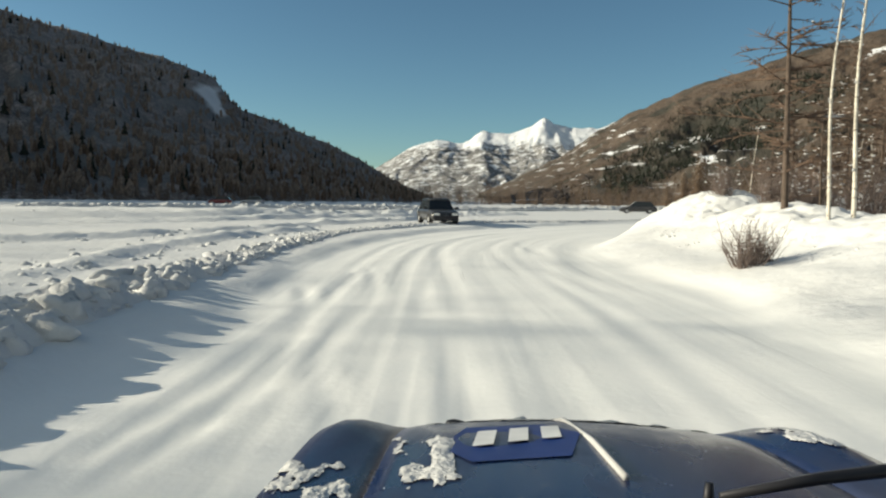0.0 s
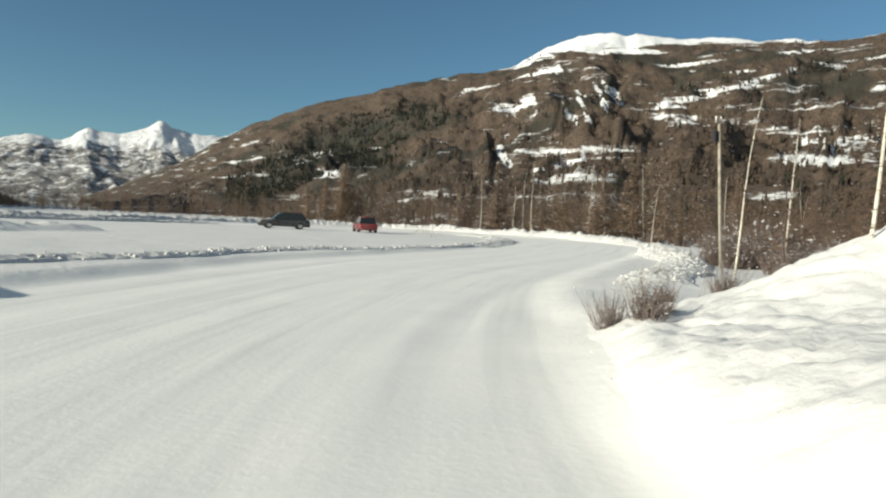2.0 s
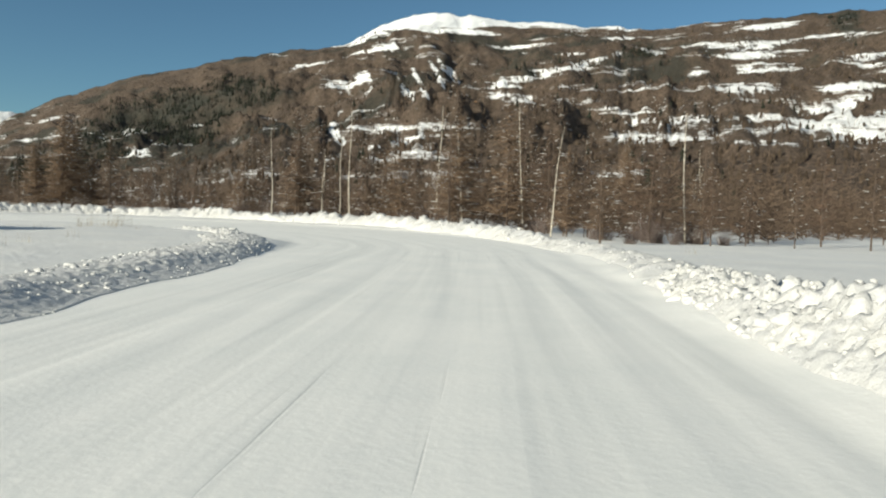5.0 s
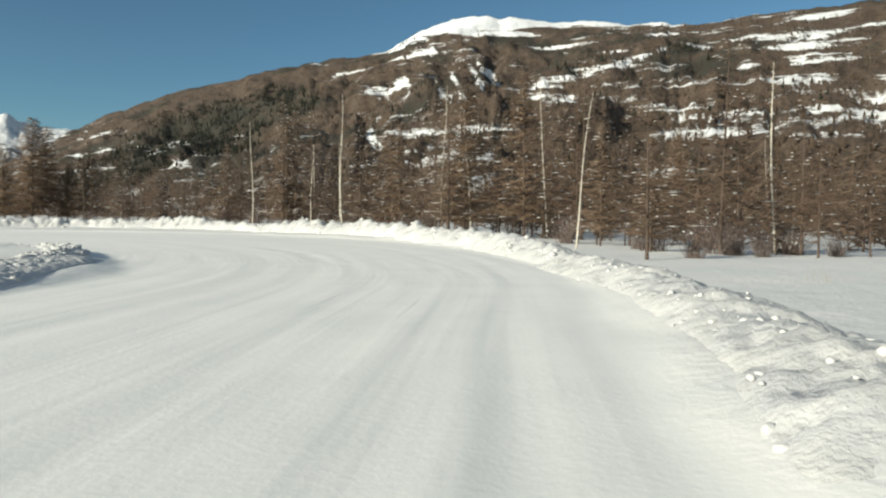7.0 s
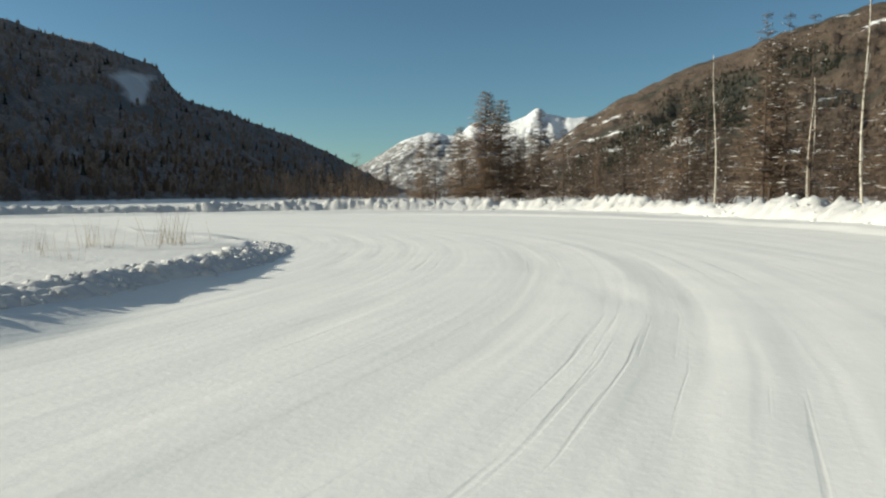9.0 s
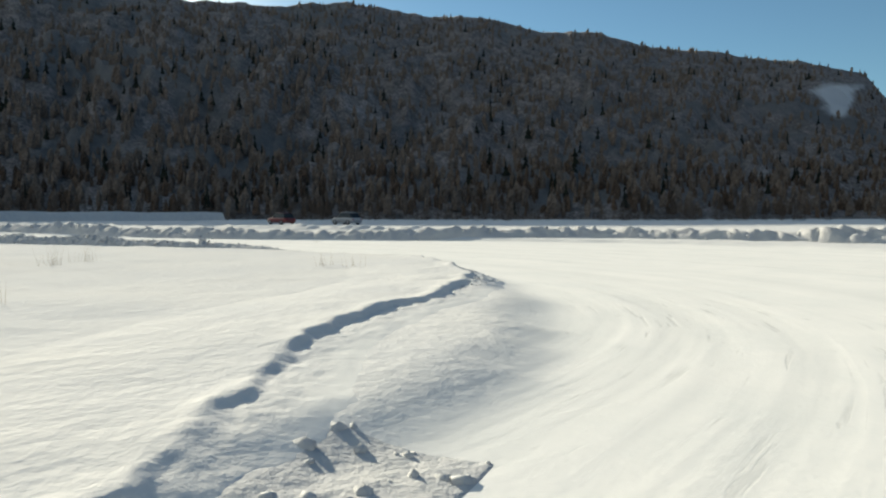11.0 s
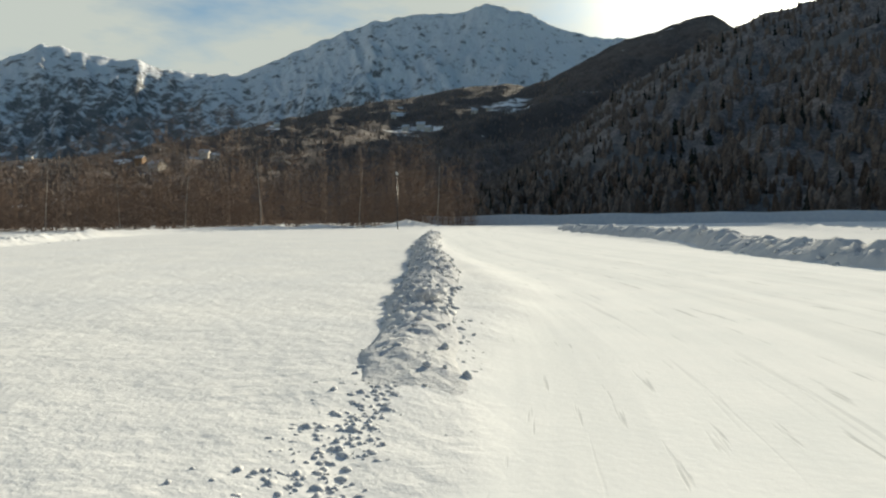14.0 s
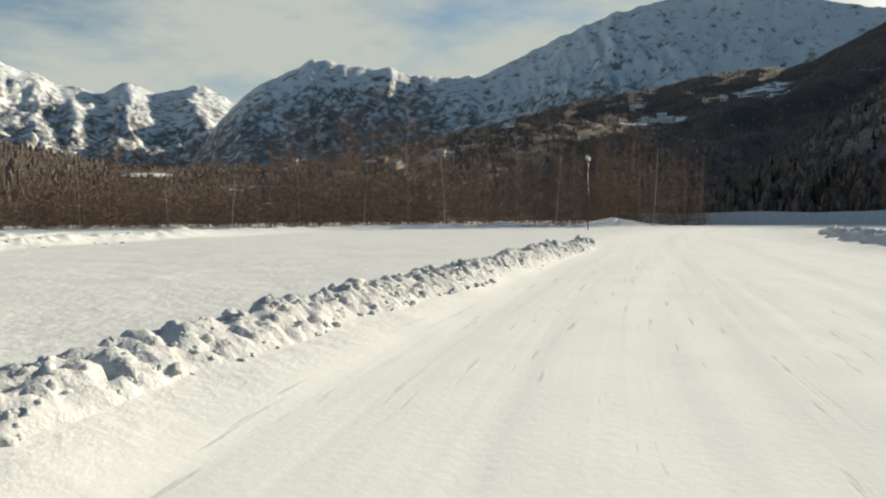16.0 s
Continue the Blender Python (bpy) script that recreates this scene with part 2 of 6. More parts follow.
def link_mesh(name, verts, faces, mat, parent=None, label="", smooth=False):
    me = bpy.data.meshes.new(name)
    me.from_pydata([tuple(v) for v in verts], [], faces)
    if mat:
        me.materials.append(mat)
    if smooth:
        me.shade_smooth()
    ob = new(name, me)
    if parent:
        ob.parent = parent
    if label:
        tagged(ob, label)
    return ob


def grid_mesh(name, X, Y, Z, mat, attrs=()):
    """A sheet over 2D arrays of coordinates."""
    a, b = X.shape
    me = bpy.data.meshes.new(name)
    co = np.stack([X, Y, Z], -1).reshape(-1, 3).astype(np.float32)
    idx = np.arange(a * b).reshape(a, b)
    quads = np.stack([idx[:-1, :-1], idx[1:, :-1], idx[1:, 1:], idx[:-1, 1:]], -1).reshape(-1, 4)
    me.vertices.add(len(co))
    me.vertices.foreach_set("co", co.ravel())
    me.loops.add(quads.size)
    me.loops.foreach_set("vertex_index", quads.ravel().astype(np.int32))
    me.polygons.add(len(quads))
    me.polygons.foreach_set("loop_start", np.arange(0, quads.size, 4, dtype=np.int32))
    for key, val in attrs:
        at = me.attributes.new(key, "FLOAT", "POINT")
        at.data.foreach_set("value", val.ravel().astype(np.float32))
    me.update(calc_edges=True)
    me.validate()
    me.shade_smooth()
    me.materials.append(mat)
    return new(name, me)


def lattice(seed):
    return np.random.RandomState(seed).rand(256, 256)


def vnoise(x, y, seed, octaves=4, gain=0.5):
    """Smooth value noise over arrays, 0..1."""
    out, amp, tot = 0.0, 1.0, 0.0
    for k in range(octaves):
        g = lattice(seed + k)
        xi, yi = np.floor(x).astype(int), np.floor(y).astype(int)
        fx, fy = x - xi, y - yi
        fx, fy = fx * fx * (3 - 2 * fx), fy * fy * (3 - 2 * fy)
        q = lambda i, j: g[(xi + i) & 255, (yi + j) & 255]
        out = out + amp * ((q(0, 0) * (1 - fx) + q(1, 0) * fx) * (1 - fy) + (q(0, 1) * (1 - fx) + q(1, 1) * fx) * fy)
        tot += amp
        amp *= gain
        x, y = x * 2.03 + 17.1, y * 2.03 + 5.7
    return out / tot


def polyline(pts, step=1.0):
    """A smooth curve through the points, as an array."""
    p = np.array(pts, float)
    t = np.r_[0, np.cumsum(np.hypot(*np.diff(p, axis=0).T))]
    m = np.gradient(p, t, axis=0)
    s = np.arange(0, t[-1], step)
    k = np.clip(np.searchsorted(t, s, side="right") - 1, 0, len(t) - 2)
    h = (t[k + 1] - t[k])[:, None]
    u = ((s - t[k])[:, None]) / h
    return (2 * u**3 - 3 * u**2 + 1) * p[k] + (u**3 - 2 * u**2 + u) * h * m[k] + (-2 * u**3 + 3 * u**2) * p[k + 1] + (u**3 - u**2) * h * m[k + 1]


def along(px, py, line):
    """Signed side distance and run along a polyline for arrays of points."""
    best = np.full(px.shape, 1e9)
    side, run = np.zeros(px.shape), np.zeros(px.shape)
    lens = np.r_[0, np.cumsum(np.hypot(*np.diff(line, axis=0).T))]
    for k in range(len(line) - 1):
        (ax, ay), (bx, by) = line[k], line[k + 1]
        dx, dy = bx - ax, by - ay
        L2 = dx * dx + dy * dy + 1e-9
        u = np.clip(((px - ax) * dx + (py - ay) * dy) / L2, 0, 1)
        d = np.hypot(px - ax - u * dx, py - ay - u * dy)
        near = d < best
        best = np.where(near, d, best)
        side = np.where(near, np.sign(dx * (py - ay) - dy * (px - ax)), side)
        run = np.where(near, lens[k] + u * np.sqrt(L2), run)
    return best, side, run



# ---- the ground: one sheet of snow with ploughed track and banks ----
TRACK_W = np.array([(0.6, -14, 3.2), (0.7, 8, 3.2), (0.6, 15, 3.2), (1.2, 21, 3.4), (4, 28.5, 3.8), (8.5, 35, 3.8), (13, 40, 3.8), (18.5, 44.6, 3.8), (25, 50, 4), (31, 55.6, 4.2), (37.5, 62, 4.5),
                    (43, 68, 5), (46.5, 76, 6.5), (47, 86, 8.5), (43, 96, 10), (36, 101, 9.8), (26, 102, 8.5), (17, 99.5, 6.5), (9, 95.2, 5), (0, 89, 5), (-9, 83.5, 5), (-20, 77, 5), (-40, 66, 5), (-75, 52, 5)])
TRACK = polyline(TRACK_W[:, :2], 2.0)


def bank(pts, w):
    """Crest points x, y, height and the bank's half width."""
    p = np.array(pts, float)
    return p, w


BANKS = [
    bank([(-3.6, -14, 0.22), (-3.6, 3.6, 0.23), (-3.7, 6.5, 0.22), (-3.8, 8.5, 0.15), (-3.9, 11, 0.09), (-4, 20, 0.08), (-3.4, 26, 0.08), (-1.3, 31.6, 0.09), (1.3, 35.7, 0.1), (4.3, 39.2, 0.1), (7, 41.2, 0.1),
          (9.3, 44.2, 0.09), (12.3, 46.7, 0.07), (15.6, 48.6, 0.05), (18, 50.6, 0.06), (21.7, 53.2, 0.07), (25, 56.2, 0.08), (28.2, 59.4, 0.07), (33, 65, 0.11), (36, 68.8, 0.12), (37.4, 72, 0.13), (38.4, 74.4, 0.14)], 0.75),
    bank([(37.2, 71.8, 0.15), (38.5, 74.4, 0.15), (39.2, 76.5, 0.13), (39.6, 79, 0.1), (39.7, 81.6, 0.09), (39.3, 84.2, 0.07), (38.3, 86.0, 0.03)], 0.6),
    bank([(22, 94.3, 0.06), (20.3, 93.6, 0.08), (18.6, 92.6, 0.1), (16.8, 91.6, 0.13), (14.2, 90.3, 0.2), (12.3, 89.3, 0.27), (8.4, 87.0, 0.27), (5.2, 85.2, 0.26), (2.0, 83.2, 0.26), (-1.6, 81.3, 0.27), (-5.4, 79.2, 0.32), (-17, 73.2, 0.34)], 0.55),
    bank([(6.4, -14, 0.3), (5.6, 2, 0.3), (5.4, 9, 0.28), (4.9, 12, 0.22), (4.7, 15.4, 0.18), (5.0, 18.6, 0.18), (6.7, 23, 0.1), (8.9, 27, 0.1), (12.3, 31.2, 0.1), (14.4, 33.3, 0.15), (17, 35.6, 0.16), (20.5, 38, 0.2),
          (22.5, 39.6, 0.2), (24.7, 41.5, 0.28), (27.9, 44.9, 0.4), (32.1, 49.5, 0.4), (34.2, 51.6, 0.36), (38.6, 55.6, 0.27), (41.9, 58.4, 0.2), (44.6, 61.1, 0.2), (49.1, 67.0, 0.26)], 0.95),
    bank([(49.1, 67.0, 0.26), (53, 73, 0.45), (56, 80.5, 0.6), (57.6, 88, 0.7), (56.5, 99, 0.7), (52.5, 109, 0.7), (46, 115, 0.7), (36, 117, 0.6), (25, 114.5, 0.5), (17, 111, 0.45), (12.5, 105, 0.45), (8.5, 100.3, 0.45),
          (4.5, 97.3, 0.5), (-3, 93.4, 0.5), (-8.5, 91.2, 0.5), (-20, 85, 0.45), (-31, 79, 0.45), (-45, 73, 0.4)], 0.8),
    bank([(-6.2, 5, 0.12), (-6.2, 11, 0.14), (-6.9, 16, 0.16), (-6.4, 22, 0.18), (-5, 27, 0.2)], 0.7),
    bank([(-20, 14, 0.2), (-12, 18, 0.2), (-8, 25, 0.2), (-5, 34, 0.25), (0, 43, 0.25)], 0.8),
    bank([(-40, 20, 0.3), (-16, 30, 0.3), (-9, 40, 0.3), (-2, 50, 0.35)], 0.9),
    bank([(6, 60, 0.4), (-4, 51, 0.5), (-12, 44, 0.55), (-22, 36, 0.55), (-36, 28, 0.6), (-52, 28, 0.6), (-64, 32, 0.7), (-72, 44, 0.9)], 1.2),
    bank([(20, 119, 0.4), (-10, 106, 0.4), (-30, 98, 0.4), (-60, 92, 0.5)], 1.0),
]


def axis_coords(lo, hi, step, far, close):
    """Even steps from lo to hi, finer over the stretch close, widening outside."""
    mid = np.r_[np.arange(lo, close[0], step), np.arange(close[0], close[1], 0.1), np.arange(close[1], hi, step)]
    hi = mid[-1]
    out, d, s = [], step, 0.0
    while s < far:
        d = min(d * 1.2, 400)
        s += d
        out.append(s)
    out = np.array(out)
    return np.r_[lo - out[::-1], mid, hi + out]


gx, gy = axis_coords(-10, 58, 0.22, 4700, (-2.6, 2.4)), axis_coords(1, 110, 0.22, 4700, (2.4, 13.6))
GX, GY = np.meshgrid(gx, gy, indexing="ij")
near_zone = (GX > -95) & (GX < 110) & (GY > -60) & (GY < 170)
px, py = GX[near_zone], GY[near_zone]
field = 0.05 + 0.10 * vnoise(px * 0.11, py * 0.11, 3, 3) + 0.05 * vnoise(px * 0.7, py * 0.7, 9, 3)
dt_, st_, rt_ = along(px, py, TRACK)
half = np.interp(rt_, np.arange(len(TRACK)) * 2.0, np.interp(np.arange(len(TRACK)) * 2.0, np.r_[0, np.cumsum(np.hypot(*np.diff(TRACK_W[:, :2], axis=0).T))], TRACK_W[:, 2]))
edge = dt_ + 0.9 * (vnoise(px * 0.3, py * 0.3, 21, 3) - 0.5)
packed = 1 - np.clip((edge - half + 0.35) / 1.0, 0, 1)
packed = packed * packed * (3 - 2 * packed)
lat = dt_ * st_
ruts = np.zeros_like(px)
for k in range(26):
    rs = np.random.RandomState(100 + k)
    c0, amp, w = rs.uniform(-1, 1), rs.uniform(0.4, 2.0), rs.uniform(0.09, 0.28)
    c = c0 * (half - 0.4) + amp * (vnoise(rt_ * 0.05 + 40 * k, rt_ * 0 + k, 50 + k, 2) - 0.5) * 2
    on = np.clip(vnoise(rt_ * 0.06 + 11 * k, rt_ * 0 + 3 * k, 150 + k, 1) * 2.4 - 0.7, 0, 1)
    ruts -= on * rs.uniform(0.004, 0.016) * np.exp(-(((lat - c) / w) ** 2))
    ruts += on * rs.uniform(0.002, 0.007) * np.exp(-(((np.abs(lat - c) - 1.7 * w) / (0.7 * w)) ** 2))
z = (1 - packed) * field + packed * (0.014 * vnoise(px * 0.4, py * 0.4, 31, 3) + ruts)
# single tyre grooves cut by sliding cars
for width, deep, pts in ((0.1, 0.05, [(-2.0, 1.0), (-1.8, 2.8), (-1.7, 3.9), (-1.6, 5.1), (-1.6, 6.2), (-1.6, 7.8), (-2.2, 10.9)]), (0.09, 0.045, [(-1.8, 1.2), (-1.6, 3.0), (-1.4, 3.8), (-1.3, 4.7), (-1.4, 6.5), (-1.5, 8.6), (-1.5, 12.8)]),
                         (0.08, 0.03, [(-0.5, 3.4), (-0.7, 4.4), (-1.0, 5.4), (-1.0, 6.8), (-0.9, 8.7), (-1.5, 13.9)]), (0.12, 0.035, [(2.5, 10.5), (2.7, 8.8), (2.9, 7.5), (3.4, 6.5), (3.7, 5.3)]),
                         (0.2, 0.02, [(45.7, 77.5), (45.1, 74.4), (44.8, 73.1), (44.6, 72.2), (44.2, 70)]),
                         (0.2, 0.02, [(45.1, 78), (45.4, 76), (45.5, 74.9), (45.1, 72.9), (44.8, 71.8)]),
                         (0.16, 0.03, [(7, 90.1), (8.5, 91.1), (10.0, 92.1), (11.0, 92.8)]), (0.16, 0.03, [(7, 91.2), (8.6, 92.4), (10.0, 93.4), (10.6, 94.0)]), (0.16, 0.03, [(8.6, 89.8), (10.2, 90.7), (11.9, 91.7)])):
    line = polyline(pts, 0.4)
    sel = (px > line[:, 0].min() - 1) & (px < line[:, 0].max() + 1) & (py > line[:, 1].min() - 1) & (py < line[:, 1].max() + 1)
    d, s, r = along(px[sel], py[sel], line)
    fade = np.clip(np.minimum(r, r.max() - r) / 0.6, 0, 1)
    z[sel] = z[sel] + fade * 0.4 * deep * (0.55 * np.exp(-(((d - 1.9 * width) / (0.7 * width)) ** 2)) - np.exp(-((d / width) ** 2)))
z_bare, rubble = z.copy(), np.zeros_like(px)
for k, (p, w) in enumerate(BANKS):
    line = polyline(p[:, :2], 1.2)
    hline = np.interp(np.arange(len(line)) * 1.2, np.r_[0, np.cumsum(np.hypot(*np.diff(p[:, :2], axis=0).T))], p[:, 2])
    sel = (px > line[:, 0].min() - 4) & (px < line[:, 0].max() + 4) & (py > line[:, 1].min() - 4) & (py < line[:, 1].max() + 4)
    x_, y_ = px[sel], py[sel]
    d, s, r = along(x_, y_, line)
    h = np.interp(r, np.arange(len(line)) * 1.2, hline)
    lump = np.clip(0.5 + 1.5 * (vnoise(x_ * 1.5, y_ * 1.5, 60 + k, 4, 0.66) - 0.5), 0, 1.1)
    big = vnoise(x_ * 0.3, y_ * 0.3, 80 + k, 2)
    wide = w * (0.7 + 0.4 * big) * (0.45 + 0.9 * h)
    d = np.maximum(0, d + 0.5 * (vnoise(x_ * 0.9, y_ * 0.9, 70 + k, 2) - 0.5))
    prof = np.clip(1 - d / (1.8 * wide), 0, 1) ** 1.2
    z[sel] = z[sel] + (0.42 if k < 5 else 1.0) * h * (0.7 + 0.5 * big) * prof * (0.5 + 0.9 * lump)
    packed[sel] *= 1 - np.clip(prof * 3, 0, 1)
    rubble[sel] = np.maximum(rubble[sel], prof)
# the tall ploughed heap on the inside of the first bend
for cx, cy, rx_, ry_, h in ((8.9, 22.8, 2.1, 3.2, 1.3), (9.6, 17.4, 1.2, 1.4, 0.35), (13.4, 23.4, 3.2, 3.2, 1.35), (8.4, 15.8, 2.0, 4.6, 0.75), (9.4, 8, 2.4, 5.0, 0.75), (14.5, 13.5, 4.0, 5.5, 0.95), (13.2, 28.0, 2.0, 1.8, 1.2), (6.6, 17.5, 1.5, 4.5, 0.34), (7.0, 9.5, 1.5, 5.0, 0.3), (17.8, 33.0, 3.2, 2.2, 0.3)):
    q = ((px - cx) / rx_) ** 2 + ((py - cy) / ry_) ** 2
    heap = h * np.exp(-q) * (0.72 + 0.4 * vnoise(px * 0.5, py * 0.5, 91, 3) + 0.3 * (vnoise(px * 1.3, py * 1.3, 95, 4, 0.55) - 0.25)) * (1 - packed)
    z, z_bare = z + heap, z_bare + heap
GZ = np.zeros_like(GX) + 0.1
GB = GZ.copy()
PK = np.zeros_like(GX)
LA, RU = np.zeros_like(GX), np.zeros_like(GX)
GB[near_zone] = z_bare
GZ[near_zone], PK[near_zone], LA[near_zone], RU[near_zone] = z, packed, lat, rt_
ground = grid_mesh("ground", GX, GY, GZ, M_GROUND, [("packed", PK), ("lat", LA), ("run", RU)])
tagged(ground, "snow-covered valley floor with a ploughed, rutted driving track", "ground", kind="structure")


def ground_z(x, y):
    i = int(np.clip(np.searchsorted(gx, x), 1, len(gx) - 1))
    j = int(np.clip(np.searchsorted(gy, y), 1, len(gy) - 1))
    i -= int(abs(gx[i - 1] - x) < abs(gx[i] - x))
    j -= int(abs(gy[j - 1] - y) < abs(gy[j] - y))
    return float(GZ[i, j])


def bare_z(x, y):
    """Height of the ground under the banks, for arrays."""
    i = np.clip(np.searchsorted(gx, x) - 1, 0, len(gx) - 2)
    j = np.clip(np.searchsorted(gy, y) - 1, 0, len(gy) - 2)
    u, v = (x - gx[i]) / (gx[i + 1] - gx[i]), (y - gy[j]) / (gy[j + 1] - gy[j])
    return (GB[i, j] * (1 - u) + GB[i + 1, j] * u) * (1 - v) + (GB[i, j + 1] * (1 - u) + GB[i + 1, j + 1] * u) * v


def cells(x, y, seed):
    """Rounded lumps with creases between them, 0..1."""
    gx_, gy_, best = lattice(seed), lattice(seed + 1), np.full(x.shape, 9.0)
    xi, yi = np.floor(x).astype(int), np.floor(y).astype(int)
    for i in (-1, 0, 1):
        for j in (-1, 0, 1):
            a, b = (xi + i) & 255, (yi + j) & 255
            best = np.minimum(best, np.hypot(xi + i + gx_[a, b] - x, yi + j + gy_[a, b] - y))
    return np.clip(1 - (best / 0.85) ** 2, 0, 1)


BANK_TOPS = []


def snow_bank(p, half, step, seed, label, chunk=1.0):
    """A ploughed ridge of broken snow along a crest line."""
    line = polyline(p[:, :2], step)
    run = np.arange(len(line)) * step
    h = np.interp(run, np.r_[0, np.cumsum(np.hypot(*np.diff(p[:, :2], axis=0).T))], p[:, 2])
    tan = np.gradient(line, axis=0)
    tan /= np.hypot(tan[:, 0], tan[:, 1])[:, None] + 1e-9
    wide = half * (0.75 + 0.5 * vnoise(run * 0.35, run * 0 + seed, seed, 3)) * (0.55 + h)
    us = np.linspace(-1, 1, max(9, int(2 * half / step)))
    off = us[None, :] * wide[:, None] * 1.15
    wob = 0.18 * (vnoise(run * 0.9, run * 0 + seed, seed + 3, 3) - 0.5)[:, None]
    X, Y = line[:, :1] + tan[:, 1:] * (off + wob), line[:, 1:] - tan[:, :1] * (off + wob)
    prof = np.clip(1 - np.abs(us[None, :] * 1.15) ** 1.5, -0.2, 1)
    big = cells(X * 2.0 / chunk, Y * 2.0 / chunk, seed + 11)
    mid = cells(X * 4.6 / chunk + 9, Y * 4.6 / chunk, seed + 13)
    fine = cells(X * 9.5 + 3, Y * 9.5, seed + 17)
    ends = np.clip(np.minimum(run, run[-1] - run) / 0.8, 0, 1)[:, None]
    skirt = np.clip(prof * 3, 0, 1) * ends * np.minimum(1, h[:, None] / 0.3)
    Z = bare_z(X, Y) + h[:, None] * ends * prof * (0.55 + 0.55 * big * (0.2 + 1.6 * vnoise(X * 1.3, Y * 1.3, seed + 19, 2))) * (0.75 + 0.4 * vnoise(run * 0.5, run * 0 + 7, seed + 5, 2))[:, None]
    Z = Z + skirt * (0.2 * min(chunk, 0.9 / chunk) * (mid - 0.4) + 0.09 * (fine - 0.4)) - 0.05 * (prof < 0.02)
    BANK_TOPS.append((X, Y, Z, prof * ends))
    ob = grid_mesh("snow_bank", X, Y, Z, M_SNOW)
    return tagged(ob, label, "snow bank", kind="structure")


for k, (points, half, step, chunk, label) in enumerate((
        (BANKS[0][0][:17], 0.85, 0.09, 0.9, "low ploughed bank of broken snow along the track"), (BANKS[1][0], 0.8, 0.06, 0.9, "thin ridge of snow round the hairpin island"),
        (BANKS[2][0][1:], 0.62, 0.05, 0.42, "crumbly snow bank between track and island"), (BANKS[3][0][9:18], 1.1, 0.05, 0.5, "chunky bank of broken snow blocks outside the bend"),
        (BANKS[4][0], 0.9, 0.13, 1.2, "high outer snow bank below the wood"), (BANKS[3][0][17:], 1.1, 0.1, 1.5, "soft rounded snow bank outside the bend"),
        (BANKS[0][0][16:], 1.7, 0.055, 0.3, "broad crumbled bank of snow inside the bend"))):
    snow_bank(points, half, step, 700 + 20 * k, label, chunk)


def heap_crust(x0, x1, y0, y1, step, seed, label):
    """Lumpy wind crust over the ploughed heap, thinning out towards its foot."""
    X, Y = np.meshgrid(np.arange(x0, x1, step), np.arange(y0, y1, step), indexing="ij")
    low = bare_z(X, Y)
    edge_ = np.minimum(np.minimum(X - x0, x1 - X), np.minimum(Y - y0, y1 - Y))
    on = np.clip(edge_ / 0.8, 0, 1) * np.clip((low - 0.10) / 0.12, 0, 1)
    patch = np.clip(2.2 * vnoise(X * 0.8, Y * 0.8, seed, 3) - 0.35, 0, 1)
    lumps = 0.075 * cells(X * 2.1, Y * 2.1, seed + 1) * patch + 0.05 * cells(X * 4.7, Y * 4.7, seed + 3) + 0.03 * cells(X * 9.5, Y * 9.5, seed + 5)
    return tagged(grid_mesh("snow_bank", X, Y, low + on * lumps - 0.03 * (1 - on), M_GROUND), label, "snow bank", kind="structure")


heap_crust(6.3, 14.5, 8.0, 31.0, 0.075, 930, "lumpy crust of ploughed snow on the heap")


